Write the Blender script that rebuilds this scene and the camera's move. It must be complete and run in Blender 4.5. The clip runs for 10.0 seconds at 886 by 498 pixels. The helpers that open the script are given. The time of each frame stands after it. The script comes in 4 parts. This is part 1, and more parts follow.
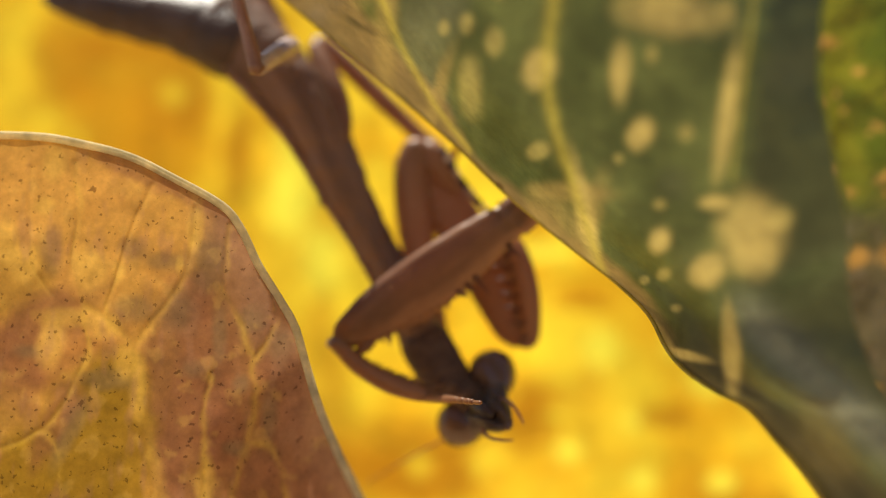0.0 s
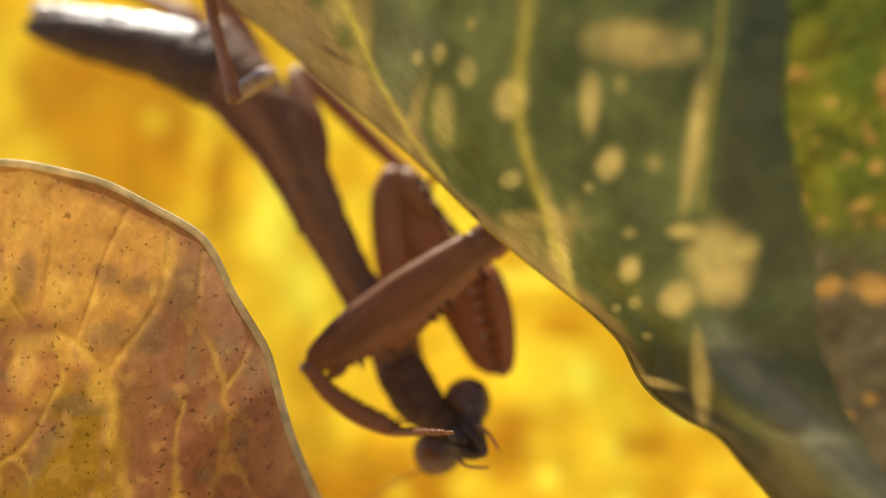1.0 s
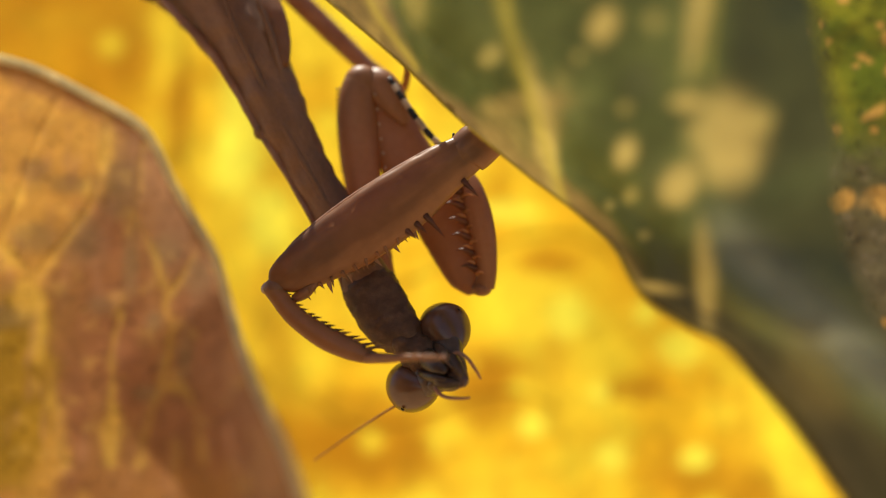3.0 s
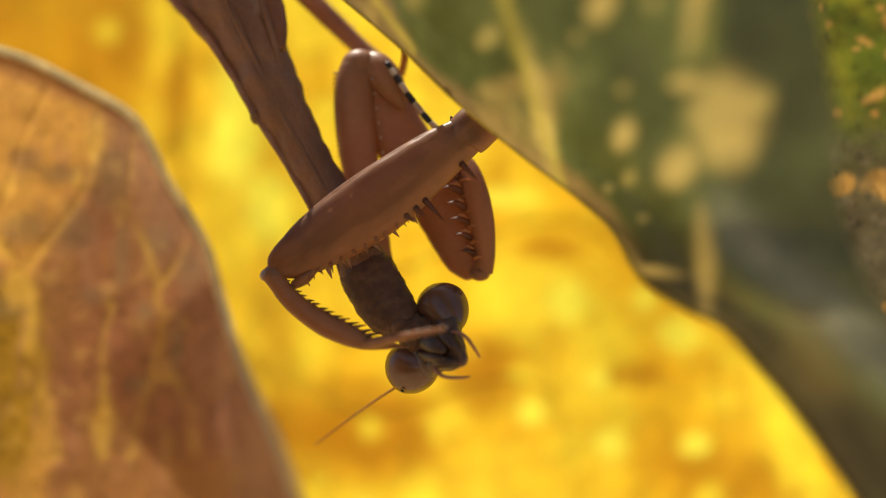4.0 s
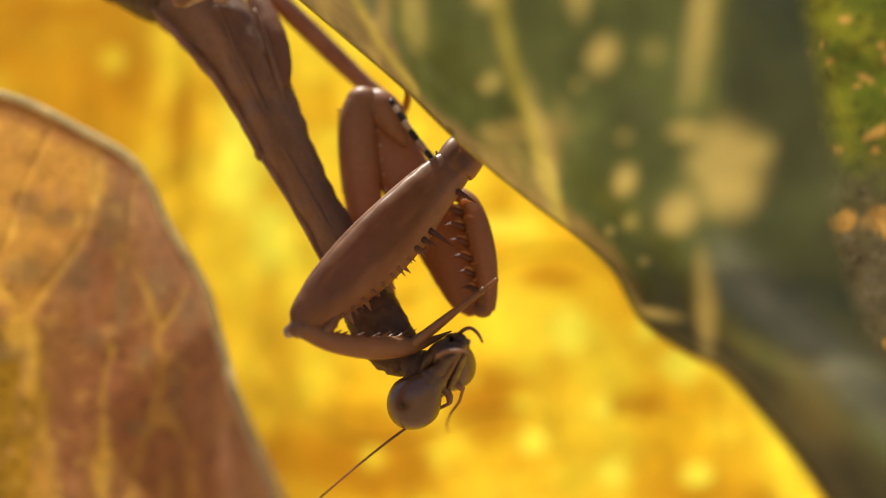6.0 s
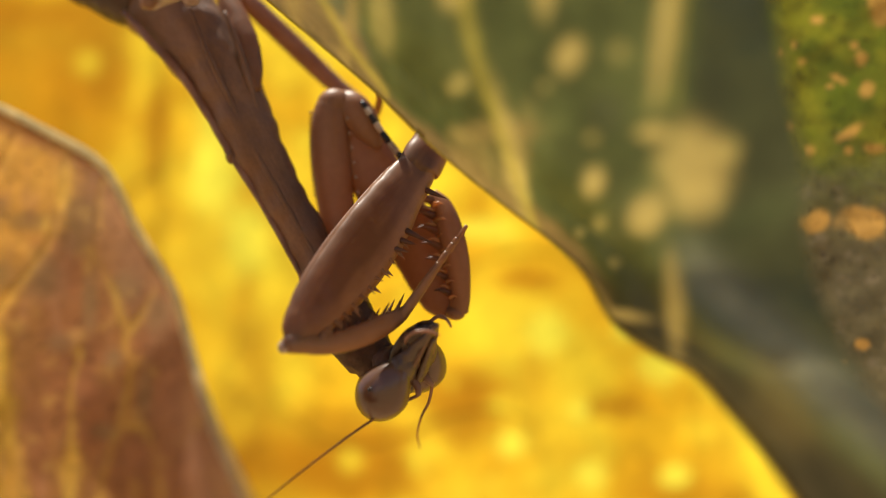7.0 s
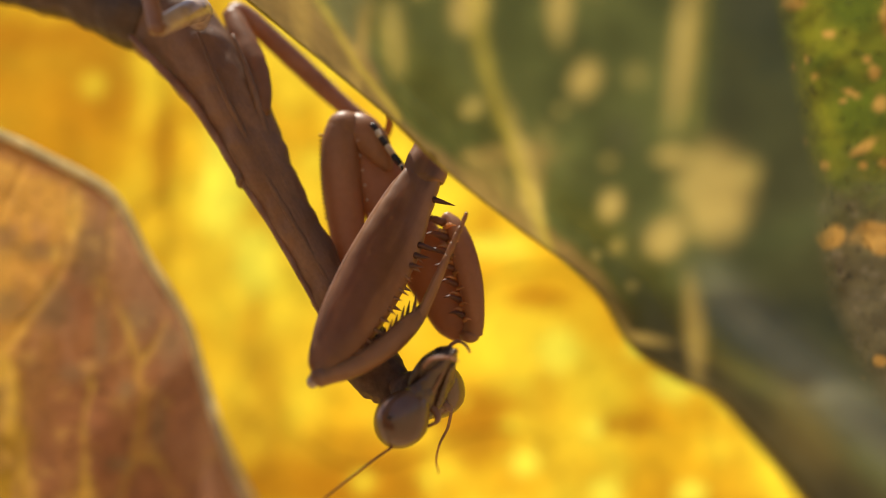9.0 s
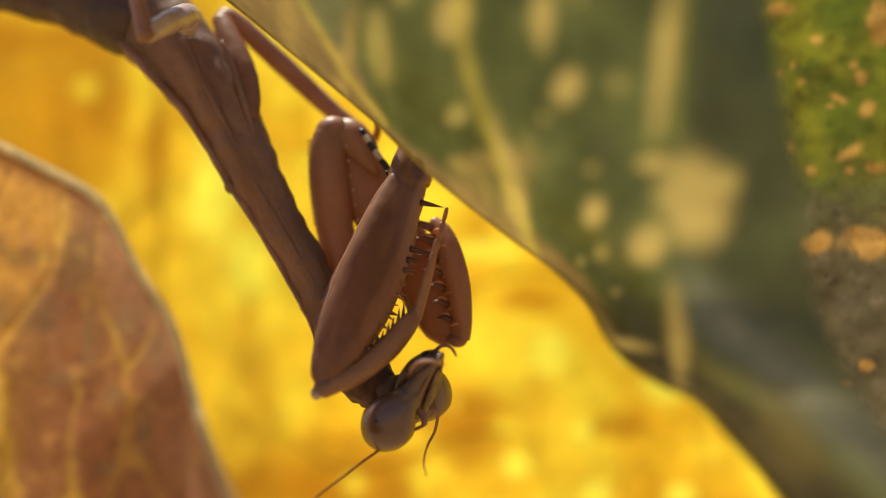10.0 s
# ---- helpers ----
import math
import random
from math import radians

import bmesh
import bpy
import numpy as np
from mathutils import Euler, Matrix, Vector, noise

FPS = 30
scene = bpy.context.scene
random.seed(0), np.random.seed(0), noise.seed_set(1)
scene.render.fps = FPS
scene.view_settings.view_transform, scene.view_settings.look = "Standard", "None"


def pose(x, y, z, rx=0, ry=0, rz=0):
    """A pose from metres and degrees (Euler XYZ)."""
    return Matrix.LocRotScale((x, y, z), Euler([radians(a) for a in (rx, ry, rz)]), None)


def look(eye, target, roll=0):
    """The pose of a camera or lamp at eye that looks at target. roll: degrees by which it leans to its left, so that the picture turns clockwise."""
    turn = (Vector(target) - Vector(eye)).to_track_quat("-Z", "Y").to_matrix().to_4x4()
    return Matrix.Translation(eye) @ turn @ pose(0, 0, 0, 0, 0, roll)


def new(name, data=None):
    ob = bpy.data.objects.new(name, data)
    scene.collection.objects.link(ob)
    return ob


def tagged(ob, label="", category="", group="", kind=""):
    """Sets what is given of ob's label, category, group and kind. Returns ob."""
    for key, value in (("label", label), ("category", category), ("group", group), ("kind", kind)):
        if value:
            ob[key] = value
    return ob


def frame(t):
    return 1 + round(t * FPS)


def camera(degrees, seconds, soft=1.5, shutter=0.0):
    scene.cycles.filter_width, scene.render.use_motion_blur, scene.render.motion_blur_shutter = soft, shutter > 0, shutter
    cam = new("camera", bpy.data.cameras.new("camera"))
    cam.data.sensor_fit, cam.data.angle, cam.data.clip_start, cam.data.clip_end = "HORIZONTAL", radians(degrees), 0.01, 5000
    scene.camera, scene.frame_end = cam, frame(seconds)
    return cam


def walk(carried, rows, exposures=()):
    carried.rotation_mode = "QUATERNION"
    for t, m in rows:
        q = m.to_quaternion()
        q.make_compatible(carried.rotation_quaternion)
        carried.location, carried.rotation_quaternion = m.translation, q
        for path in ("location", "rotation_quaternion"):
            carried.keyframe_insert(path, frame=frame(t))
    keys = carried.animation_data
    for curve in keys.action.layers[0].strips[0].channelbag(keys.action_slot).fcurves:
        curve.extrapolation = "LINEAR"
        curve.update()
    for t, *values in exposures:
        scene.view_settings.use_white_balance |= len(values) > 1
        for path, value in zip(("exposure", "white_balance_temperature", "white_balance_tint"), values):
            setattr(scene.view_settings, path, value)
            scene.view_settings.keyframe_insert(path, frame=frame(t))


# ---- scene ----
cam = camera(40.0, 10.0, soft=1.0)
PATH = [
    (0, (0.00424, -0.06515, 0.00066), (0.00205, -0.04531, 0.00183), 2.4),
    (0.5, (0.00478, -0.06529, 0.00097), (0.00233, -0.04549, 0.00227), 3.0),
    (1, (0.00507, -0.06549, 0.00063), (0.00302, -0.04567, 0.00227), 2.6),
    (1.5, (0.00512, -0.06528, -0.00034), (0.00334, -0.04543, 0.00125), 3.1),
    (2, (0.00365, -0.06012, -0.00108), (0.00209, -0.04027, 0.00074), 2.7),
    (2.5, (0.00495, -0.05889, -0.00247), (0.00316, -0.03904, -0.00077), 2.7),
    (4, (0.00533, -0.05838, -0.00337), (0.00349, -0.03851, -0.00197), 2.4),
    (4.5, (0.00415, -0.05856, -0.00222), (0.00232, -0.03871, -0.00053), 2.3),
    (5, (0.00428, -0.05926, -0.00231), (0.00231, -0.03943, -0.00065), 2.9),
    (6.5, (0.00590, -0.05860, -0.00196), (0.00406, -0.03875, -0.00044), 2.3),
    (7, (0.00612, -0.05853, -0.00196), (0.00440, -0.03867, -0.00038), 2.2),
    (7.5, (0.00592, -0.05830, -0.00146), (0.00424, -0.03843, 0.00015), 1.9),
    (8, (0.00667, -0.05861, -0.00153), (0.00493, -0.03875, 0.00012), 1.9),
    (8.5, (0.00680, -0.05832, -0.00126), (0.00507, -0.03846, 0.00036), 1.6),
    (9, (0.00551, -0.05811, -0.00124), (0.00376, -0.03826, 0.00047), 1.4),
    (9.5, (0.00621, -0.05875, -0.00103), (0.00444, -0.03891, 0.00075), 1.5),
    (10, (0.00612, -0.05835, -0.00095), (0.00437, -0.03850, 0.00074), 1.4),
]
walk(cam, [(t, look(eye, target, roll)) for t, eye, target, roll in PATH], [(0, 1.02, 6700, 7), (10, 1.02, 6700, 7)])
# close-up lens: shallow focus on the insect
cam.data.dof.use_dof = True
cam.data.dof.focus_distance = 0.0574
cam.data.dof.aperture_fstop = 13.0

# ---- light: low-strength sky and one sun behind and above the leaves ----
world = bpy.data.worlds.new("sky")
scene.world = world
world.use_nodes = True
sky = world.node_tree.nodes.new("ShaderNodeTexSky")
sky.sky_type = "NISHITA"
sky.sun_disc = False
sky.sun_elevation = radians(67)
sky.sun_rotation = radians(-52)
background = world.node_tree.nodes["Background"]
world.node_tree.links.new(sky.outputs[0], background.inputs[0])
background.inputs[1].default_value = 0.068
sun = bpy.data.lights.new("sun", "SUN")
sun.energy = 5.0
sun.angle = radians(0.5)
sun.color = (1.0, 0.95, 0.86)
new("sun", sun).matrix_world = look((-0.32, 0.2525, 0.966), (0, 0, 0))


# ---- materials ----
def nodes_of(name):
    m = bpy.data.materials.new(name)
    m.use_nodes = True
    n = m.node_tree.nodes
    return m, n, m.node_tree.links, n["Principled BSDF"], n["Material Output"]


def noise_node(n, l, scale, detail=4.0, rough=0.6, lean=None):
    """Noise in the object's space; lean: degrees about y by which its long grain is turned, drawn out fourfold."""
    co = n.new("ShaderNodeTexCoord")
    t = n.new("ShaderNodeTexNoise")
    t.inputs["Scale"].default_value = scale
    t.inputs["Detail"].default_value = detail
    t.inputs["Roughness"].default_value = rough
    if lean is None:
        l.new(co.outputs["Object"], t.inputs["Vector"])
    else:
        mp = n.new("ShaderNodeMapping")
        mp.vector_type = "TEXTURE"
        mp.inputs["Rotation"].default_value[1] = radians(lean)
        mp.inputs["Scale"].default_value = (4.5, 1, 1)
        l.new(co.outputs["Object"], mp.inputs["Vector"])
        l.new(mp.outputs[0], t.inputs["Vector"])
    return t.outputs["Fac"]


def ramp(n, l, fac, stops):
    r = n.new("ShaderNodeValToRGB")
    e = r.color_ramp.elements
    e[0].position, e[0].color = stops[0][0], (*stops[0][1], 1)
    e[1].position, e[1].color = stops[-1][0], (*stops[-1][1], 1)
    for p, c in stops[1:-1]:
        k = e.new(p)
        k.color = (*c, 1)
    l.new(fac, r.inputs[0])
    return r.outputs[0]


def mixed(n, l, kind, fac, a, b):
    m = n.new("ShaderNodeMix")
    m.data_type, m.blend_type = "RGBA", kind
    m.inputs[0].default_value = fac
    l.new(a, m.inputs[6])
    l.new(b, m.inputs[7])
    return m.outputs[2]


def bumped(n, l, bsdf, height, strength, distance):
    b = n.new("ShaderNodeBump")
    b.inputs["Strength"].default_value = strength
    b.inputs["Distance"].default_value = distance
    l.new(height, b.inputs["Height"])
    l.new(b.outputs[0], bsdf.inputs["Normal"])


def leaf_material(name, through_part, gloss, fleck, tint=(1, 1, 1), shine=0.5):
    """A leaf blade: its pigment, fine mottling and flecks, part of the light passing through."""
    m, n, l, p, out = nodes_of(name)
    a = n.new("ShaderNodeVertexColor")
    a.layer_name = "pigment"
    mottle = ramp(n, l, noise_node(n, l, 420, 6, 0.65), [(0.25, (0.72, 0.72, 0.72)), (0.75, (1.22, 1.2, 1.15))])
    c = mixed(n, l, "MULTIPLY", 1.0, a.outputs[0], mottle)
    grain = ramp(n, l, noise_node(n, l, 1500, 5, 0.65), [(0.3, (0.82, 0.81, 0.8)), (0.7, (1.16, 1.15, 1.12))])
    c = mixed(n, l, "MULTIPLY", 1.0, c, grain)
    flecks = ramp(n, l, noise_node(n, l, 3300, 2, 0.5), [(0.3, (0.35, 0.3, 0.28)), (0.36, (1, 1, 1))])
    c = mixed(n, l, "MULTIPLY", fleck, c, flecks)
    l.new(c, p.inputs["Base Color"])
    p.inputs["Roughness"].default_value = gloss
    p.inputs["Specular IOR Level"].default_value = shine
    bumped(n, l, p, noise_node(n, l, 2600, 4, 0.6), 0.35, 0.0001)
    t = n.new("ShaderNodeBsdfTranslucent")
    tc = n.new("ShaderNodeRGB")
    tc.outputs[0].default_value = (*tint, 1)
    l.new(mixed(n, l, "MULTIPLY", 1.0, c, tc.outputs[0]), t.inputs[0])
    mix = n.new("ShaderNodeMixShader")
    mix.inputs[0].default_value = through_part
    l.new(p.outputs[0], mix.inputs[1])
    l.new(t.outputs[0], mix.inputs[2])
    l.new(mix.outputs[0], out.inputs[0])
    return m


def plain_leaf(name, colour, through_part, rough=0.5):
    """Margins and veins: one pale tissue with soft mottling."""
    m, n, l, p, out = nodes_of(name)
    d = tuple(v * 0.6 for v in colour)
    c = ramp(n, l, noise_node(n, l, 900, 4), [(0.3, d), (0.65, colour)])
    l.new(c, p.inputs["Base Color"])
    p.inputs["Roughness"].default_value = rough
    p.inputs["Specular IOR Level"].default_value = 0.12
    t = n.new("ShaderNodeBsdfTranslucent")
    l.new(c, t.inputs[0])
    mix = n.new("ShaderNodeMixShader")
    mix.inputs[0].default_value = through_part
    l.new(p.outputs[0], mix.inputs[1])
    l.new(t.outputs[0], mix.inputs[2])
    l.new(mix.outputs[0], out.inputs[0])
    return m


def shell(name, dark, mid, light, rough, glow=0.0, scale=700, relief=0.5, lean=None, gloss=0.3, low=0.28):
    """Insect cuticle: blotched brown, finely pitted, slightly light-passing where thin."""
    m, n, l, p, out = nodes_of(name)
    c = ramp(n, l, noise_node(n, l, scale, 5, 0.55, lean), [(low, dark), (0.52, mid), (0.74, light)])
    grain = ramp(n, l, noise_node(n, l, scale * 6, 3), [(0.3, (0.86, 0.86, 0.86)), (0.7, (1.1, 1.1, 1.1))])
    c = mixed(n, l, "MULTIPLY", 1.0, c, grain)
    l.new(c, p.inputs["Base Color"])
    p.inputs["Roughness"].default_value = rough
    p.inputs["Specular IOR Level"].default_value = gloss
    bumped(n, l, p, noise_node(n, l, scale * 4, 5, 0.6, lean), relief, 0.00006)
    if glow:
        t = n.new("ShaderNodeBsdfTranslucent")
        t.inputs[0].default_value = (0.75, 0.35, 0.16, 1)
        mix = n.new("ShaderNodeMixShader")
        mix.inputs[0].default_value = glow
        l.new(p.outputs[0], mix.inputs[1])
        l.new(t.outputs[0], mix.inputs[2])
        l.new(mix.outputs[0], out.inputs[0])
    return m


M_SUNLIT = leaf_material("sunlit_yellow_blade", 0.75, 0.5, 0.2, (1.0, 1.09, 1.0))
M_BROWN = leaf_material("orange_brown_blade", 0.5, 0.46, 0.75, (1, 1, 1), 0.2)
M_GREEN = leaf_material("dark_variegated_blade", 0.34, 0.4, 0.3)
M_LIME = leaf_material("lime_blade", 0.5, 0.45, 1.0)
M_RIM = plain_leaf("pale_leaf_margin", (0.85, 0.72, 0.42), 0.6, 0.8)
M_RIB = plain_leaf("yellow_leaf_vein", (0.52, 0.4, 0.08), 0.4)
M_RIB_BROWN = plain_leaf("ochre_leaf_vein", (0.5, 0.33, 0.09), 0.45)
M_BODY = shell("brown_body_cuticle", (0.11, 0.053, 0.028), (0.175, 0.086, 0.044), (0.24, 0.125, 0.068), 0.5, 0.1, 900, 1.5, 58, 0.3, 0.3)
M_LEG = shell("red_brown_leg_cuticle", (0.1, 0.046, 0.022), (0.23, 0.106, 0.048), (0.31, 0.158, 0.076), 0.36, 0.22, 300, 0.3, 0, 0.3, 0.4)
M_LEG_FAR = shell("far_leg_cuticle", (0.15, 0.07, 0.035), (0.22, 0.102, 0.049), (0.28, 0.14, 0.072), 0.42, 0.26, 420, 0.3, 70, 0.25, 0.32)
M_THIN = shell("thin_leg_cuticle", (0.14, 0.075, 0.048), (0.24, 0.13, 0.085), (0.33, 0.2, 0.14), 0.4, 0.25, 600, 0.3)
M_ABDOMEN = shell("grey_brown_abdomen_cuticle", (0.03, 0.016, 0.011), (0.06, 0.033, 0.022), (0.11, 0.066, 0.046), 0.45, 0.03, 700, 0.8, 20, 0.25)
M_WING = shell("wing_cover_painted_highlight", (0.2, 0.15, 0.125), (0.5, 0.45, 0.41), (0.78, 0.74, 0.7), 0.36, 0.0, 800, 0.9, 20, 0.6, 0.36)
# glossy, with the sun highlight on femur and knee put into the pale colour
M_SHINY = shell("leg_cuticle_painted_highlight", (0.22, 0.14, 0.1), (0.4, 0.29, 0.23), (0.55, 0.44, 0.38), 0.26, 0.06, 600, 0.3, None, 0.7)
M_SPINE = shell("dark_spine", (0.02, 0.01, 0.008), (0.06, 0.027, 0.017), (0.13, 0.062, 0.036), 0.5, 0.25)
M_PALE = shell("pale_joint", (0.26, 0.18, 0.115), (0.42, 0.32, 0.22), (0.6, 0.49, 0.38), 0.4, 0.25)
M_AMBER = shell("amber_spine", (0.25, 0.1, 0.03), (0.42, 0.2, 0.07), (0.6, 0.34, 0.14), 0.22, 0.5, 700, 0.3, None, 0.7)
M_BLACK = shell("black_band", (0.006, 0.004, 0.004), (0.012, 0.008, 0.007), (0.025, 0.015, 0.012), 0.4)
M_NECK = shell("dark_warty_cuticle", (0.05, 0.024, 0.013), (0.08, 0.038, 0.021), (0.12, 0.062, 0.035), 0.55, 0.03, 1500, 0.6, None, 0.2, 0.3)
M_EYE = shell("brown_compound_eye", (0.08, 0.038, 0.022), (0.13, 0.064, 0.036), (0.17, 0.09, 0.052), 0.24, 0.16, 190, 0.06, None, 0.6, 0.34)
M_HEAD = shell("dark_head_cuticle", (0.04, 0.02, 0.011), (0.075, 0.037, 0.02), (0.12, 0.063, 0.035), 0.34, 0.1, 900, 1.0, None, 0.5)
M_MOUTH = shell("dark_glossy_mouthpart", (0.025, 0.012, 0.007), (0.05, 0.025, 0.014), (0.085, 0.045, 0.025), 0.32, 0.05, 900, 0.8, None, 0.35)


# ---- building helpers: shapes are drawn in millimetres ----
def part(name, bm, material, parent=None, label=""):
    for v in bm.verts:
        v.co *= 0.001
    me = bpy.data.meshes.new(name)
    bmesh.ops.recalc_face_normals(bm, faces=bm.faces)
    bm.to_mesh(me)
    bm.free()
    for f in me.polygons:
        f.use_smooth = True
    me.materials.append(material)
    ob = new(name, me)
    ob.parent = parent
    if label:
        tagged(ob, label)
    return ob


def spline(values, steps):
    """Catmull-Rom samples through points or numbers."""
    v = np.array(values, float)
    if v.ndim == 1:
        v = v[:, None]
    e = np.vstack([2 * v[0] - v[1], v, 2 * v[-1] - v[-2]])
    out = []
    for i in range(len(v) - 1):
        a, b, c, d = e[i:i + 4]
        for k in range(steps):
            t = k / steps
            out.append(0.5 * (2 * b + (c - a) * t + (2 * a - 5 * b + 4 * c - d) * t * t + (3 * b - a - 3 * c + d) * t ** 3))
    out.append(v[-1])
    return np.array(out)


def tube(bm, points, wide, deep=None, side=(0, 1, 0), seg=14, steps=6, rough=0.0, grain=1.2, ridge=0.0):
    """A body drawn along a line: half-width across, half-depth along side, with closed round ends."""
    p = spline(points, steps)
    w = np.maximum(spline(wide, steps)[:, 0], 0.004)
    d = w if deep is None else np.maximum(spline(deep, steps)[:, 0], 0.004)
    tang = np.gradient(p, axis=0)
    rings, s = [], np.array(side, float)
    for i in range(len(p)):
        t = tang[i] / (np.linalg.norm(tang[i]) + 1e-9)
        n = s - t * s.dot(t)
        n /= np.linalg.norm(n) + 1e-9
        c = np.cross(t, n)
        ring = []
        for k in range(seg):
            a = 2 * math.pi * k / seg
            q = p[i] + c * w[i] * math.cos(a) + n * d[i] * math.sin(a)
            if rough:
                o = c * math.cos(a) + n * math.sin(a)
                q = q + o * rough * noise.noise(Vector(q) * grain) * min(1.0, w[i])
            if ridge and k % 2:
                q = q - (c * w[i] * math.cos(a) + n * d[i] * math.sin(a)) * ridge
            ring.append(bm.verts.new(q))
        rings.append(ring)
    for a, b in zip(rings, rings[1:]):
        for k in range(seg):
            bm.faces.new((a[k], a[(k + 1) % seg], b[(k + 1) % seg], b[k]))
    for ring, i, j in ((rings[0], 0, 1), (rings[-1], -1, -2)):
        out = p[i] - p[j]
        out = out / (np.linalg.norm(out) + 1e-9) * min(w[i], d[i]) * 0.6
        tip = bm.verts.new(p[i] + out)
        for k in range(seg):
            bm.faces.new((ring[k], ring[(k + 1) % seg], tip))
    return bm


def drawn(name, points, wide, deep, material, parent, label="", **more):
    return part(name, tube(bmesh.new(), points, wide, deep, **more), material, parent, label)


def ball(bm, centre, radii, axes=None, u=24, v=16):
    """A rounded lump with its own three axes."""
    m = np.array(axes if axes is not None else np.eye(3), float)
    c = np.array(centre, float)
    rows_ = []
    for i in range(1, v):
        a = math.pi * i / v
        rows_.append([bm.verts.new(c + m[0] * radii[0] * math.sin(a) * math.cos(2 * math.pi * k / u)
                                   + m[1] * radii[1] * math.sin(a) * math.sin(2 * math.pi * k / u)
                                   + m[2] * radii[2] * math.cos(a)) for k in range(u)])
    for a, b in zip(rows_, rows_[1:]):
        for k in range(u):
            bm.faces.new((a[k], a[(k + 1) % u], b[(k + 1) % u], b[k]))
    for row, s in ((rows_[0], 1), (rows_[-1], -1)):
        tip = bm.verts.new(c + m[2] * radii[2] * s)
        for k in range(u):
            bm.faces.new((row[k], row[(k + 1) % u], tip))
    return bm


def spine(bm, base, tip, r, bend=(0, 0, 0)):
    b, t = np.array(base, float), np.array(tip, float)
    return tube(bm, [b, (b + t) / 2 + np.array(bend, float), t], [r, r * 0.62, 0.01], seg=7, steps=3)


def sheet(name, place, colour, nu, nv, material, parent):
    """A leaf blade: place(u, v) in millimetres, and the pigment at each point."""
    verts, cols = [], []
    for i in range(nu + 1):
        for j in range(nv + 1):
            q = place(i / nu, j / nv)
            verts.append(q)
            cols.append(colour(q))
    faces = [(i * (nv + 1) + j, i * (nv + 1) + j + 1, (i + 1) * (nv + 1) + j + 1, (i + 1) * (nv + 1) + j)
             for i in range(nu) for j in range(nv)]
    me = bpy.data.meshes.new(name)
    me.from_pydata([(x * 0.001, y * 0.001, z * 0.001) for x, y, z in verts], [], faces)
    layer = me.color_attributes.new("pigment", "FLOAT_COLOR", "POINT")
    layer.data.foreach_set("color", np.array([(*c, 1.0) for c in cols], dtype=np.float32).ravel())
    for f in me.polygons:
        f.use_smooth = True
    me.materials.append(material)
    ob = new(name, me)
    ob.parent = parent
    return ob


def lines(*rows_):
    """Sampled vein lines of a blade: places across and up, and their reach."""
    a, b, w = [], [], []
    for line, r in rows_:
        q = spline(line, 22)
        a.append(q[:, 0])
        b.append(q[:, 2])
        w.append(1 / (r * np.linspace(1.0, 0.6, len(q))) ** 2)
    return np.concatenate(a), np.concatenate(b), np.concatenate(w)


def near_vein(veins, x, z):
    """1 on a vein, falling to 0 beside it."""
    a, b, w = veins
    a, b = a - x, b - z
    return math.exp(-((a * a + b * b) * w).min())


def smooth(a, b, x):
    t = min(1.0, max(0.0, (x - a) / (b - a)))
    return t * t * (3 - 2 * t)


def blend(a, b, t):
    return tuple(p + (q - p) * t for p, q in zip(a, b))


def fbm(x, z, s, k=0.0):
    v = Vector((x * s, k, z * s))
    return noise.noise(v) + 0.5 * noise.noise(v * 2.1) + 0.25 * noise.noise(v * 4.3)


def blob(x, z, spot, soft=0.35, ragged=0.35):
    """How much of a pigment spot (place, two radii, tilt) lies at a point."""
    cx, cz, a, b, tilt = spot
    c, s = math.cos(radians(tilt)), math.sin(radians(tilt))
    dx, dz = x - cx, z - cz
    if dx * dx + dz * dz > 7 * max(a, b) ** 2:
        return 0.0
    d = math.hypot((dx * c + dz * s) / a, (dz * c - dx * s) / b)
    d += ragged * 0.5 * fbm(x, z, 0.75, cx)
    return 1 - smooth(1 - soft, 1 + soft, d)


# ---- unseen ground far below, added to send warm light up ----
m_ground, gn, gl, gp, gout = nodes_of("bounce_ground_brown")
gl.new(ramp(gn, gl, noise_node(gn, gl, 9, 8, 0.7), [(0.3, (0.2, 0.12, 0.06)), (0.5, (0.3, 0.2, 0.1)), (0.72, (0.42, 0.3, 0.15))]), gp.inputs["Base Color"])
gp.inputs["Roughness"].default_value = 0.9
bm = bmesh.new()
bmesh.ops.create_grid(bm, x_segments=40, y_segments=40, size=30000)
for v in bm.verts:
    v.co.z = -600 + 40 * noise.noise(v.co * 0.0002)
tagged(part("ground", bm, m_ground), "unseen brown ground, added to bounce warm light up", "ground", "", "structure")

# ---- the sunlit yellow leaf behind ----
yellow_leaf = tagged(new("background_leaf"), "large yellow leaf glowing with sunlight from behind", "leaf")
BRIGHT = [
    (6.29, -0.86, 1.37, 1.44, 0),
    (8.45, -5.84, 0.68, 0.68, 0),
    (4.13, -8.31, 0.95, 0.83, 0),
    (13.46, -2.71, 1.33, 1.14, 0),
    (-16.68, 11.60, 1.52, 5.31, 5),
    (-17.51, 8.85, 1.14, 2.28, 0),
    (1.80, 5.97, 2.28, 0.53, 0),
    (9.29, -9.98, 0.95, 0.95, 0),
    (14.69, -9.72, 0.95, 0.76, 0),
    (-14.17, 4.71, 1.52, 2.28, 0),
    (11.23, -0.41, 0.76, 0.76, 0),
]
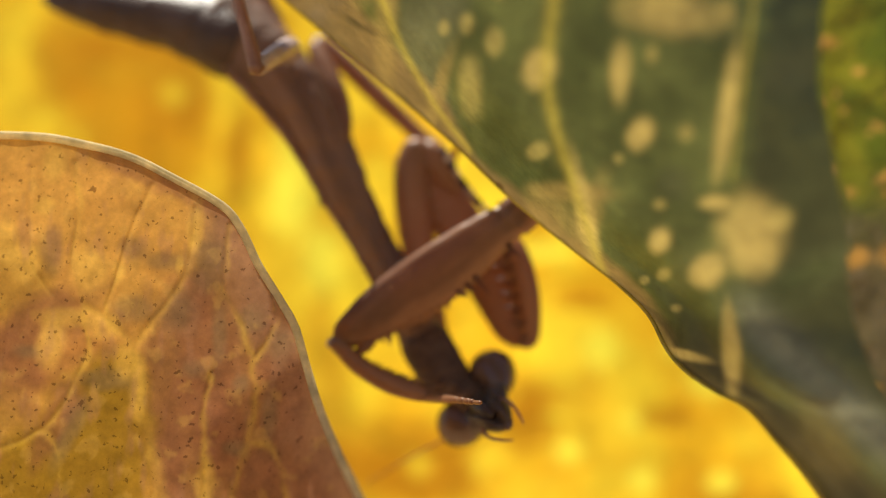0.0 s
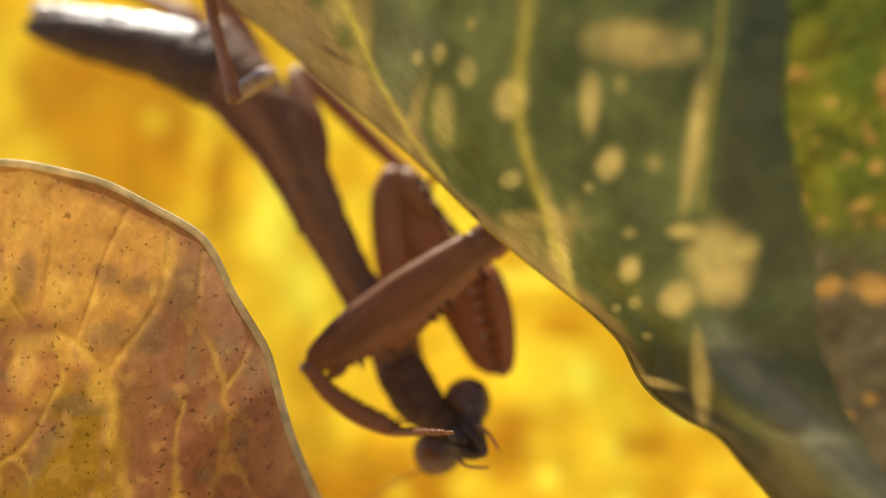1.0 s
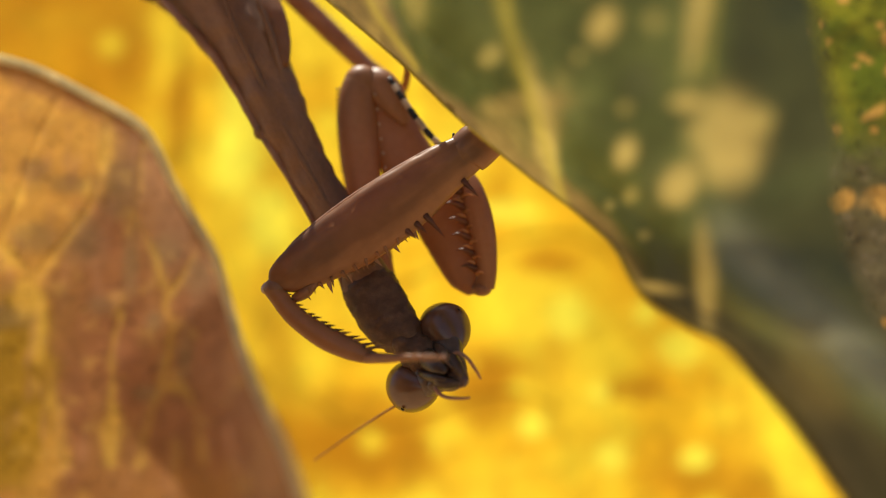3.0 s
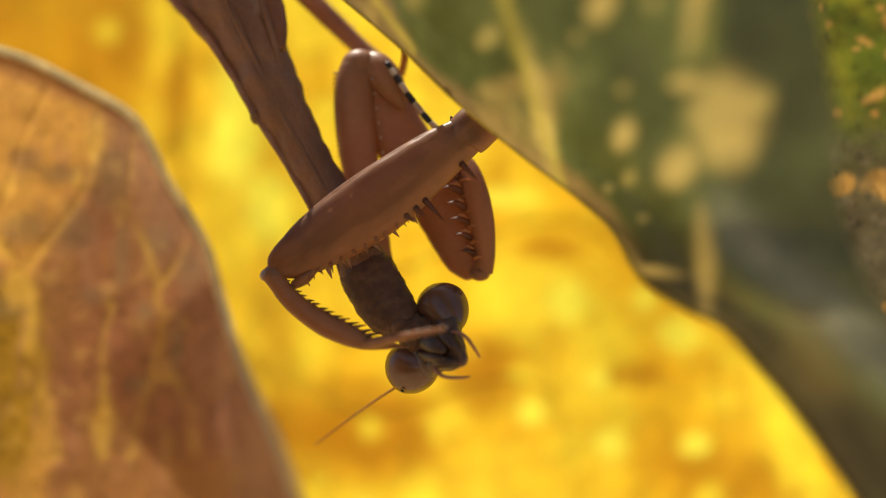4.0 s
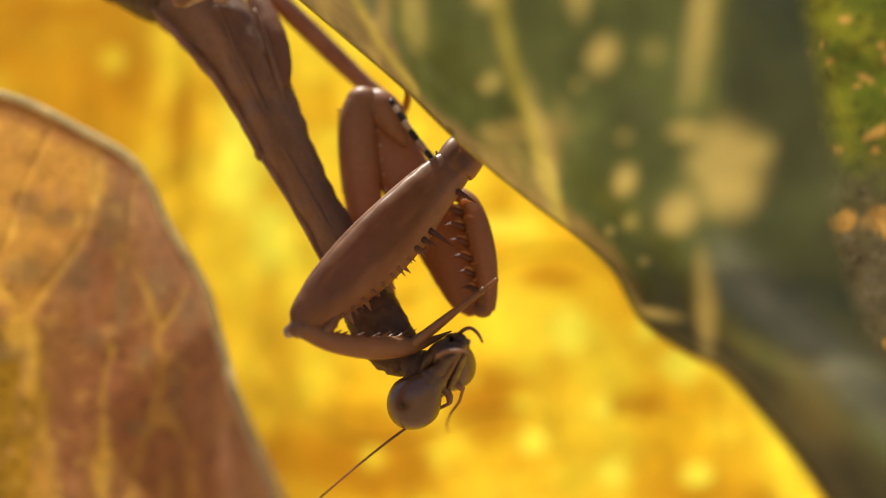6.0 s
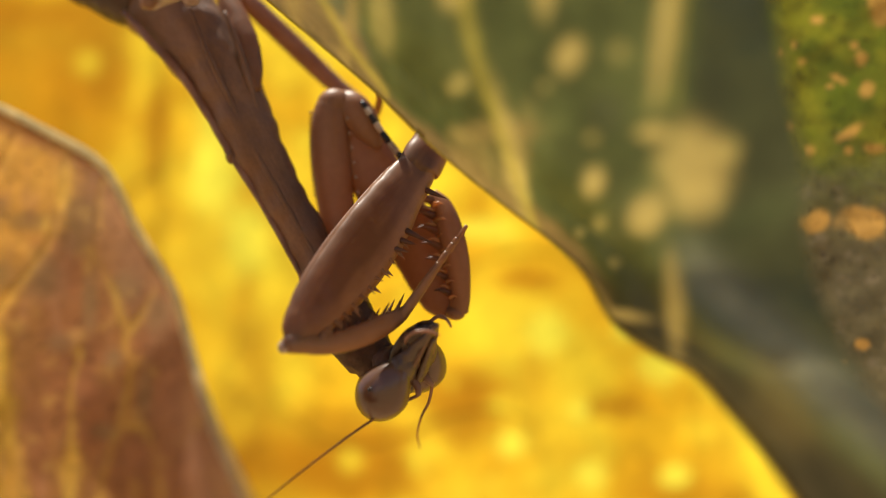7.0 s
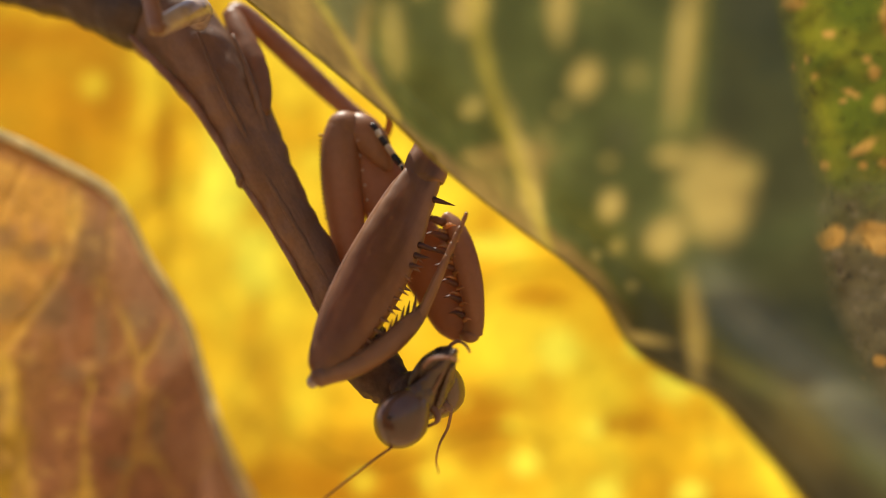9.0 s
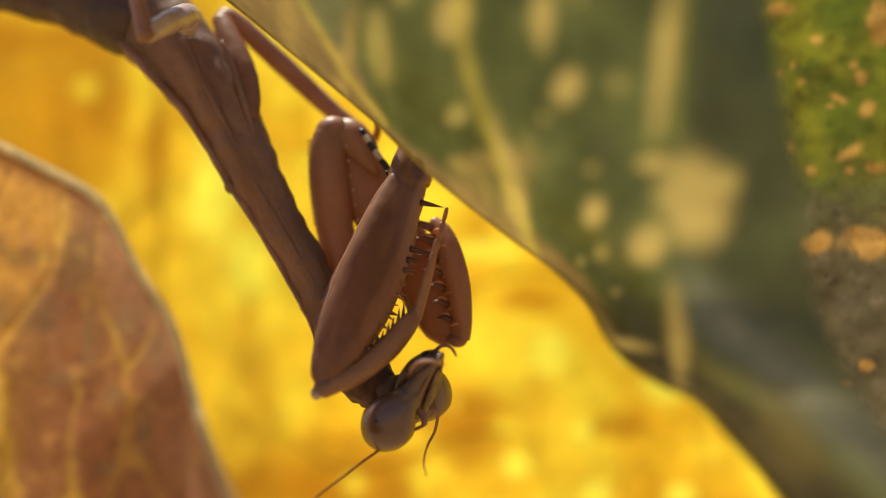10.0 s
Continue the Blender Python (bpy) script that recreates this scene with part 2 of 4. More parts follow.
DUSKY = [
    (0.69, -4.90, 3.42, 1.90, 0),
    (-21.26, 12.27, 1.06, 4.17, 0),
    (-11.12, -9.87, 4.55, 1.52, 0),
    (-25.55, 16.92, 2.28, 2.28, 0),
    (4.89, 2.69, 2.28, 0.95, 0),
    (-5.80, -10.72, 4.55, 1.52, 0),
    (10.63, -5.56, 2.28, 0.76, 0),
    (0.74, -6.37, 2.28, 2.28, 0),
    (-8.17, -8.25, 4.17, 2.28, 0),
    (-4.38, -8.81, 3.04, 1.90, 0),
    (-31.46, 20.43, 4.55, 1.14, 0),
    (-35.12, 19.97, 3.04, 4.17, 0),
    (-11.03, -11.72, 8.35, 2.09, 0),
    (-29.50, 15.00, 6.00, 7.00, 20),
    (-23.00, 21.50, 7.00, 2.50, 0),
    (17.00, -12.50, 6.00, 2.60, -25),
]


rng = random.Random(5)
FLECKS = [(rng.uniform(-34, 34), rng.uniform(-22, 30), *(2 * [rng.uniform(0.35, 0.95)]), 0) for k in range(70)]


def yellow_place(u, v):
    a, b = 2 * u - 1, 2 * v - 1
    x = 62 * a * (1 - 0.1 * b * b)
    z = -3 + 36 * b * (1 - 0.08 * a * a)
    y = 22 + 0.9 * math.sin(x * 0.22 + 0.6) + 0.6 * noise.noise(Vector((x * 0.1, 3, z * 0.06))) + 5 * a * a
    return x, y, z


def yellow_pigment(q):
    x, y, z = q
    c = blend((0.79, 0.43, 0.02), (0.88, 0.62, 0.04), smooth(-0.5, 0.6, fbm(x, z, 0.12)))
    c = blend(c, (0.57, 0.265, 0.013), 0.6 * smooth(0.05, 0.7, fbm(x * 1.6, z * 0.6, 0.16, 7)))
    c = blend(c, (0.96, 0.72, 0.05), 0.5 * smooth(0.3, 0.6, fbm(x, z, 0.45, 3)))
    for s in DUSKY:
        c = blend(c, (0.46, 0.185, 0.008), 0.75 * blob(x, z, s, 0.45))
    for s in FLECKS:
        if abs(x - s[0]) < 2.5 and abs(z - s[1]) < 2.5:
            c = blend(c, (0.98, 0.8, 0.06), 0.55 * blob(x, z, s, 0.6))
    for s in BRIGHT:
        c = blend(c, (0.99, 0.88, 0.09), 0.8 * blob(x, z, s, 0.35))
    return c


sheet("leaf_blade", yellow_place, yellow_pigment, 240, 160, M_SUNLIT, yellow_leaf)

for line, size, kind in (([(-23.84, 23.60, 26.75), (-21.75, 23.60, 17.79), (-21.12, 23.60, 9.78), (-21.09, 23.60, 1.11), (-21.80, 23.60, -13.57)], 0.1, "midrib"),
                         ([(-20.99, 23.40, 8.56), (-13.52, 23.40, 1.36), (-4.02, 23.40, -2.87), (5.14, 23.60, -4.76)], 0.07, "side_vein"),
                         ([(-21.58, 23.40, 17.34), (-12.38, 23.40, 9.98), (-1.32, 23.40, 6.60), (8.59, 23.60, 5.96)], 0.07, "side_vein"),
                         ([(-21.06, 23.40, 9.75), (-26.49, 23.40, 4.84), (-32.04, 23.40, 2.68)], 0.07, "side_vein"),
                         ([(-21.33, 23.40, -0.47), (-11.50, 23.40, -7.74), (-1.40, 23.40, -11.39)], 0.07, "side_vein")):
    drawn(kind, line, [size] * len(line), [size * 0.7] * len(line), M_RIB_BROWN, yellow_leaf, seg=10, steps=8)

# ---- the variegated leaf with the dark green blade ----
green_leaf = tagged(new("variegated_leaf"), "dark green leaf mottled with cream spots, margin curled", "leaf")
GREEN_LEFT = spline([(-16.68, -4.00, 21.52), (-13.25, -4.00, 18.50), (-10.23, -4.00, 16.13), (-5.76, -4.50, 12.54), (-2.05, -5.00, 9.50), (0.48, -5.00, 7.20), (2.09, -5.00, 5.90), (3.83, -5.00, 4.58),
    (6.11, -5.50, 2.89), (7.70, -6.50, 1.35), (8.55, -7.50, -0.26), (9.42, -8.50, -1.24), (10.62, -9.50, -2.00), (11.95, -10.00, -2.65), (13.22, -10.00, -4.02), (14.47, -10.00, -5.43), (16.21, -10.00, -7.77), (20.59, -10.00, -13.94)], 10)
GREEN_RIGHT = spline([(14.06, -18.00, 23.35), (13.48, -18.00, 17.16), (13.37, -18.00, 13.77), (13.31, -18.00, 10.86), (13.74, -18.00, 8.89), (14.30, -18.00, 6.71), (14.87, -18.00, 4.56), (15.50, -18.00, 1.57), (16.45, -18.00, -0.94), (17.74, -18.00, -2.97), (19.64, -18.00, -5.36), (23.35, -18.00, -9.82)], 20)
GREEN_RIDGE = spline([(11.51, -19.00, 22.83), (10.96, -19.00, 16.73), (10.81, -19.00, 13.40), (10.54, -19.00, 11.19), (10.41, -19.00, 9.01), (10.41, -19.00, 6.84), (10.63, -19.00, 4.27), (11.07, -19.00, 2.59), (11.82, -19.00, 1.25), (12.90, -19.00, 0.04), (14.28, -19.00, -1.28), (15.85, -19.00, -2.60), (17.66, -19.00, -4.03), (19.94, -19.00, -5.82), (24.33, -19.00, -9.52)], 14)
CREAM = [
    (6.66, 8.61, 0.45, 0.58, -20),
    (7.76, 4.50, 0.42, 0.47, 0),
    (9.79, 3.21, 0.60, 0.65, 0),
    (5.71, 10.99, 0.38, 1.04, 0),
    (7.61, 13.08, 1.94, 0.78, -8),
    (9.92, 9.24, 0.34, 2.37, -5),
    (11.24, 4.61, 1.12, 1.48, 18),
    (9.65, 5.87, 0.54, 0.27, 0),
    (8.10, 0.50, 1.22, 0.27, -52),
    (9.25, -0.44, 1.02, 0.20, -12),
    (10.98, 0.02, 0.31, 1.67, 8),
    (2.39, 11.32, 0.68, 0.63, 0),
    (4.57, 5.67, 0.36, 2.22, 16),
]
CREAM_SMALL = [
    (8.39, 8.54, 0.29, 0.31, 0),
    (8.12, 3.15, 0.27, 0.27, 0),
    (7.38, 2.91, 0.20, 0.20, 0),
    (7.61, 5.87, 0.22, 0.18, 0),
    (5.82, 7.70, 0.20, 0.20, 0),
    (9.66, 13.11, 0.37, 0.46, 0),
    (8.81, 1.66, 0.22, 0.18, 0),
    (12.32, 5.26, 0.45, 0.45, 0),
    (6.89, 11.51, 0.20, 0.32, 0),
]
CREAM_SMALL += [
    (0.42, 12.54, 0.38, 0.46, 0),
    (-0.78, 11.18, 0.61, 1.01, 0),
    (-0.79, 13.36, 0.31, 0.36, 0),
    (0.66, 14.24, 0.23, 0.26, 0),
    (2.32, 8.38, 0.55, 0.32, 0),
    (-1.88, 13.39, 0.26, 0.26, 0),
]
STREAKS = [
    (-5.07, 13.85, 0.59, 2.00, -25),
    (-2.76, 11.17, 0.37, 1.60, -40),
    (-5.72, 15.76, 1.07, 0.59, 0),
    (3.82, 6.69, 1.60, 0.32, -10),
    (4.53, 5.26, 0.53, 1.60, -20),
    (2.93, 5.86, 1.33, 0.75, -35),
]


GREEN_VEINS = lines(([(3.02, -14.00, 17.13), (3.00, -14.00, 14.44), (2.77, -14.00, 12.25), (2.72, -14.00, 10.80), (3.20, -14.00, 8.88), (3.85, -14.00, 7.22), (4.62, -14.00, 5.34), (5.34, -14.00, 3.70), (5.77, -14.00, 2.54)], 0.34),
                    ([(-6.44, -9.00, 17.85), (-4.96, -9.00, 15.15), (-4.20, -9.00, 13.27), (-2.90, -9.00, 11.14), (-1.22, -9.00, 9.05)], 0.24),
                    ([(10.76, -18.50, 15.52), (10.67, -18.50, 13.33), (10.47, -18.50, 10.28), (10.29, -18.50, 6.82)], 0.12))


def along(line, z):
    """The point of an edge at the height z."""
    i = np.interp(-z, -line[:, 2], np.arange(len(line)))
    k = int(min(i, len(line) - 2))
    return line[k] + (line[k + 1] - line[k]) * (i - k)


Z_TOP, Z_LOW = min(GREEN_LEFT[0][2], GREEN_RIGHT[0][2]), max(GREEN_LEFT[-1][2], GREEN_RIGHT[-1][2])


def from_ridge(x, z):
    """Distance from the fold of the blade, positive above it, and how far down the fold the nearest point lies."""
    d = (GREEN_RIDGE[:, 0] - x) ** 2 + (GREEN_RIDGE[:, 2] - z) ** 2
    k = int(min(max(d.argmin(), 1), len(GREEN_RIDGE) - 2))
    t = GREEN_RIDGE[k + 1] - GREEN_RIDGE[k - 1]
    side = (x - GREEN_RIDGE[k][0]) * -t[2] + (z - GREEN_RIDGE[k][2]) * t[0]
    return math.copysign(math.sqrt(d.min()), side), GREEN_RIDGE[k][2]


def green_place(u, v):
    z = Z_TOP + (Z_LOW - Z_TOP) * u
    a, b = along(GREEN_LEFT, z), along(GREEN_RIGHT, z)
    x = a[0] + (b[0] - a[0]) * v
    e = v * (b[0] - a[0])
    y = a[1] + (-18.2 - a[1]) * (1 - math.exp(-e / 5.0))
    # the fold: a shallow crease high up, a rolled shoulder facing the sky lower down
    s, at = from_ridge(x, z)
    low = smooth(3.4, 0.2, at)
    y += (0.5 + 1.2 * low) * smooth(-1.2, 1.2, s) + 0.12 * max(0.0, s - 1.2) + 0.16 * low * max(0.0, -s - 1.2)
    y += 0.55 * math.exp(-((e - 1.9) / 0.7) ** 2) * smooth(0, 3, e + 2)
    y += 0.16 * fbm(x, z, 0.3) + 0.10 * math.sin(1.9 * e + 0.9 * z) * math.exp(-e / 3)
    y -= 0.08 * near_vein(GREEN_VEINS, x, z)
    return x, y, z


BAND_Z = ((8.69, -5.00, -0.08)[2], (3.84, -5.00, 4.16)[2], (-1.44, -5.00, 8.80)[2], (-4.16, -5.00, 11.46)[2], (-9.11, -5.00, 16.34)[2], (-12.49, -5.00, 17.92)[2])


OLIVE_PATCH = (14.86, -3.73, 0.85, 1.9, 30)


def green_pigment(q):
    x, y, z = q
    e = x - along(GREEN_LEFT, z)[0]
    c = blend((0.046, 0.062, 0.018), (0.1, 0.122, 0.037), smooth(-0.5, 0.6, fbm(x, z, 0.3, 5)))
    c = blend(c, (0.15, 0.155, 0.095), 0.5 * smooth(0.1, 0.7, fbm(x, z, 0.14, 9)))
    wide = float(np.interp(z, BAND_Z, (0.5, 0.9, 0.35, 1.6, 3.2, 3.8)))
    band = 1 - smooth(wide - 0.35, wide + 0.35, e + 0.35 * fbm(x, z, 0.5, 2))
    c = blend(c, (0.22, 0.15, 0.058), 0.9 * band)
    c = blend(c, (0.05, 0.042, 0.02), 0.8 * band * smooth(0.15, 0.45, fbm(x * 0.6 + z * 0.8, z * 0.2, 0.9, 4)))
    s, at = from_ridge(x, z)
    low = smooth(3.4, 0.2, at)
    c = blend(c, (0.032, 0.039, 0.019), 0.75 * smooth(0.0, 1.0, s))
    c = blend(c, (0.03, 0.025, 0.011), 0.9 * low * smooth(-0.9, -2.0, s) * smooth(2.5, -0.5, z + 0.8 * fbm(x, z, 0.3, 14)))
    # grey sky sheen on the rolled shoulder, painted into the pigment
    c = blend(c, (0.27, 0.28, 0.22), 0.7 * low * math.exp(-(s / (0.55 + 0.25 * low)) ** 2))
    c = blend(c, (0.13, 0.1, 0.03), 0.6 * blob(x, z, OLIVE_PATCH, 0.6))
    for s in STREAKS:
        c = blend(c, (0.36, 0.26, 0.08), 0.6 * blob(x, z, s, 0.7))
    for s in CREAM_SMALL:
        c = blend(c, (0.45, 0.37, 0.11), 0.5 * blob(x, z, s, 0.5, 0.5))
    for s in CREAM:
        c = blend(c, (0.54, 0.42, 0.13), 0.74 * blob(x, z, s, 0.55, 0.35))
    return blend(c, (0.48, 0.4, 0.06), 0.55 * near_vein(GREEN_VEINS, x, z))


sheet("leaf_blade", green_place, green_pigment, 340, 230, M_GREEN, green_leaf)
drawn("leaf_margin", [along(GREEN_LEFT, z) for z in np.linspace(Z_TOP, Z_LOW, 90)], [0.09] * 90, [0.09] * 90, M_RIB, green_leaf, seg=8, steps=1)

# ---- the lime-green leaf behind the curled one ----
lime_leaf = tagged(new("lime_leaf"), "yellow-green leaf with brown decay and ochre flecks", "leaf")
OCHRE = [
    (17.85, 17.34, 0.77, 0.43, 0),
    (20.82, 12.64, 0.49, 0.21, -30),
    (21.51, 9.88, 0.91, 0.33, 35),
    (19.68, 5.10, 0.81, 0.60, 10),
    (22.18, 5.15, 1.08, 0.81, 0),
    (21.94, 13.67, 0.31, 0.43, 0),
    (22.35, 12.15, 0.43, 0.49, 0),
    (22.86, 16.61, 0.62, 1.12, 0),
    (19.41, 8.84, 0.27, 0.27, 0),
    (21.42, 8.87, 0.24, 0.24, 0),
    (21.67, 14.40, 0.22, 0.18, 0),
    (18.56, 14.38, 0.18, 0.18, 0),
    (18.99, 13.50, 0.21, 0.21, 0),
    (17.85, 13.94, 0.18, 0.18, 0),
    (19.70, 15.72, 0.25, 0.18, 0),
    (20.39, 12.20, 0.24, 0.18, 0),
    (22.76, 9.03, 0.61, 0.27, 0),
    (22.29, -1.07, 0.42, 0.24, 0),
    (21.05, -2.09, 0.36, 0.18, 0),
    (18.28, 10.08, 0.21, 0.21, 0),
]


LIME_EDGE = spline([(12.41, 5.50, 25.14), (13.58, 5.50, 17.40), (15.63, 5.50, 8.36), (18.33, 5.50, -0.40), (22.62, 5.50, -7.70), (25.96, 5.50, -12.88)], 10)


def lime_place(u, v):
    z = LIME_EDGE[-1][2] + (LIME_EDGE[0][2] - LIME_EDGE[-1][2]) * v
    a = along(LIME_EDGE, z)[0]
    x = a + (40 - a) * u
    y = 4.5 + 0.02 * (x - 20) ** 2 + 0.25 * fbm(x, z, 0.3, 6) + 1.2 * (1 - u) ** 2
    return x, y, z


def lime_pigment(q):
    x, y, z = q
    c = blend((0.09, 0.125, 0.011), (0.175, 0.19, 0.016), smooth(-0.4, 0.5, fbm(x, z, 0.35)))
    decay = smooth(DECAY + 3.2, DECAY - 3.0, z + 1.6 * fbm(x, z, 0.5, 8) - 0.12 * (x - 18))
    c = blend(c, (0.1, 0.085, 0.062), 0.9 * decay)
    c = blend(c, (0.2, 0.17, 0.14), 0.5 * decay * smooth(0.2, 0.6, fbm(x * 0.7, z, 1.6, 18)))
    for s in OCHRE:
        c = blend(c, (0.5, 0.3, 0.085), 0.8 * blob(x, z, s, 0.25, 0.9))
    c = blend(c, (0.05, 0.05, 0.02), 0.7 * smooth(0.62, 0.8, fbm(x, z, 2.2, 1)))
    return c


DECAY = 6.9
sheet("leaf_blade", lime_place, lime_pigment, 130, 200, M_LIME, lime_leaf)
drawn("leaf_margin", [lime_place(0, v) for v in np.linspace(0, 1, 40)], [0.12] * 40, [0.12] * 40, M_RIB, lime_leaf, seg=8, steps=1)

# ---- the orange-brown leaf in front ----
brown_leaf = tagged(new("autumn_leaf"), "orange-brown withering leaf with yellow veins and pale rim", "leaf")
BROWN_EDGE = spline([(-34.38, -9.35, 6.97), (-27.49, -9.35, 8.43), (-22.36, -9.35, 8.70), (-19.49, -9.35, 8.35), (-17.20, -9.35, 7.81), (-15.20, -9.35, 6.94), (-12.65, -9.35, 5.67), (-11.61, -9.35, 4.54), (-10.71, -9.35, 2.91), (-9.67, -9.35, 1.42), (-8.81, -9.35, 0.09), (-8.20, -9.35, -1.63), (-7.32, -10.20, -3.48), (-6.02, -11.70, -5.43), (-4.47, -13.20, -7.58), (-2.92, -14.20, -10.82)], 8)
BROWN_VEINS = lines(([(-14.68, -9.00, -8.70), (-15.27, -9.00, -6.09), (-15.75, -9.00, -4.53), (-16.17, -9.00, -2.95), (-16.47, -9.00, -1.22), (-17.29, -9.00, -0.45), (-18.17, -9.00, 0.18), (-19.19, -9.00, 0.68)], 0.34),
                    ([(-16.47, -9.00, -1.22), (-15.65, -9.00, 0.02), (-15.01, -9.00, 0.85), (-14.25, -9.00, 2.22), (-13.93, -9.00, 3.85), (-13.88, -9.00, 5.47)], 0.24),
                    ([(-11.34, -9.00, -8.51), (-11.03, -9.00, -6.66), (-10.51, -9.00, -5.32), (-10.56, -9.00, -3.21), (-10.81, -9.00, -1.64), (-11.15, -9.00, -0.33), (-11.83, -9.00, 0.76), (-12.26, -9.00, 2.03), (-12.18, -9.00, 4.72)], 0.24),
                    ([(-10.51, -9.00, -5.32), (-9.47, -9.00, -5.47), (-8.76, -9.00, -6.27), (-8.13, -9.00, -8.06)], 0.22),
                    ([(-10.81, -9.00, -1.64), (-10.12, -9.00, -0.76), (-9.77, -9.00, 0.40), (-9.99, -9.00, 2.12)], 0.20),
                    ([(-12.61, -9.00, -8.58), (-12.72, -9.00, -5.70), (-12.93, -9.00, -3.86), (-12.69, -9.00, -2.25)], 0.20),
                    ([(-20.64, -9.00, -5.31), (-19.79, -9.00, -4.06), (-19.31, -9.00, -2.83), (-18.78, -9.00, -1.33), (-19.19, -9.00, 0.68)], 0.20),
                    ([(-19.89, -9.00, 7.47), (-19.66, -9.00, 4.74), (-19.81, -9.00, 2.56), (-19.19, -9.00, 0.68)], 0.18),
                    ([(-22.09, -9.00, 7.13), (-22.04, -9.00, 4.66), (-21.73, -9.00, 2.49), (-20.76, -9.00, 1.11)], 0.16),
                    ([(-16.02, -9.00, 6.49), (-16.89, -9.00, 4.56), (-17.46, -9.00, 2.37), (-18.17, -9.00, 0.18)], 0.16),
                    ([(-23.53, -9.00, -6.53), (-21.87, -9.00, -5.96), (-20.64, -9.00, -5.31), (-19.87, -9.00, -6.34), (-19.45, -9.00, -8.71)], 0.18))
OLIVE = [
    (-18.06, -6.24, 2.96, 3.95, 0),
    (-17.41, -3.27, 1.68, 1.96, 0),
    (-21.49, -7.49, 1.73, 2.02, 0),
    (-19.51, -7.65, 3.43, 2.57, 0),
    (-22.50, 1.64, 1.73, 2.02, 0),
    (-24.85, -3.90, 1.76, 4.71, 0),
]
PURPLE = [
    (-21.26, -0.08, 2.72, 1.09, 25),
    (-20.11, -4.88, 0.74, 2.28, -25),
    (-22.10, -2.42, 1.73, 1.73, 0),
    (-17.19, 7.33, 2.67, 0.56, -24),
    (-14.20, 6.33, 2.07, 0.55, -33),
    (-14.48, -6.98, 0.72, 2.63, 4),
    (-10.07, -7.00, 1.22, 1.76, 0),
    (-7.52, -6.99, 1.61, 1.61, 0),
    (-13.76, 0.90, 1.23, 1.50, 0),
    (-12.87, -2.79, 1.64, 3.00, 0),
    (-9.20, -2.88, 1.21, 3.22, 12),
    (-11.91, -5.39, 1.09, 1.64, 0),
]
ASHEN = [
    (-16.66, 0.57, 1.06, 0.61, 10),
    (-14.44, 0.60, 0.82, 0.96, 0),
    (-12.40, -0.38, 0.35, 1.41, 0),
    (-13.60, -2.08, 0.55, 0.44, 0),
    (-11.24, -2.72, 0.38, 0.43, 0),
    (-9.76, -3.96, 0.38, 1.21, 5),
    (-15.12, 2.94, 0.94, 0.39, 0),
    (-17.71, -2.81, 1.34, 0.48, 0),
    (-21.64, -1.64, 0.69, 0.34, 0),
    (-10.86, 0.35, 0.59, 0.65, 0),
    (-20.90, 3.20, 0.51, 1.03, 0),
    (-13.14, 3.02, 0.82, 1.36, 0),
    (-19.38, -5.24, 0.40, 1.56, -20),
    (-11.36, -5.62, 0.60, 0.33, 0),
    (-9.44, -0.78, 0.54, 0.80, 0),
    (-16.83, 3.48, 0.61, 0.56, 0),
]
STRAW = [
    (-20.62, -1.14, 0.68, 1.14, 0),
    (-22.28, 2.52, 0.78, 0.92, 0),
    (-21.29, 5.37, 0.46, 0.40, 0),
    (-21.02, 7.44, 0.57, 0.80, 0),
    (-18.95, 2.32, 0.90, 1.02, 0),
    (-17.43, 2.32, 0.34, 0.45, 0),
    (-16.16, -3.22, 0.42, 1.33, 0),
    (-16.90, -1.91, 0.56, 0.78, 0),
    (-14.51, 2.80, 0.22, 0.44, 0),
    (-23.20, 3.53, 0.58, 1.16, 0),
    (-20.00, 0.11, 1.42, 0.45, 0),
    (-13.83, 4.66, 0.38, 1.10, 0),
    (-12.62, -7.40, 0.44, 1.10, 0),
    (-18.00, -0.35, 0.84, 0.56, 0),
]
BROWN_HEART = np.array((-28.20, -9.00, -14.93))


def brown_place(u, v):
    i = u * (len(BROWN_EDGE) - 1)
    k = int(min(i, len(BROWN_EDGE) - 2))
    e = BROWN_EDGE[k] + (BROWN_EDGE[k + 1] - BROWN_EDGE[k]) * (i - k)
    r = v ** 1.35
    q = e + (BROWN_HEART - e) * r
    inward = np.linalg.norm(q - e)
    q[1] = e[1] + (-9.3 - e[1]) * smooth(0, 9, inward)
    q[1] += 0.1 * fbm(q[0], q[2], 0.28, 11) + 0.1 * math.sin(q[0] * 0.9 + q[2] * 0.3) * smooth(1, 5, inward)
    q[1] -= 0.05 * near_vein(BROWN_VEINS, q[0], q[2])
    return tuple(q)


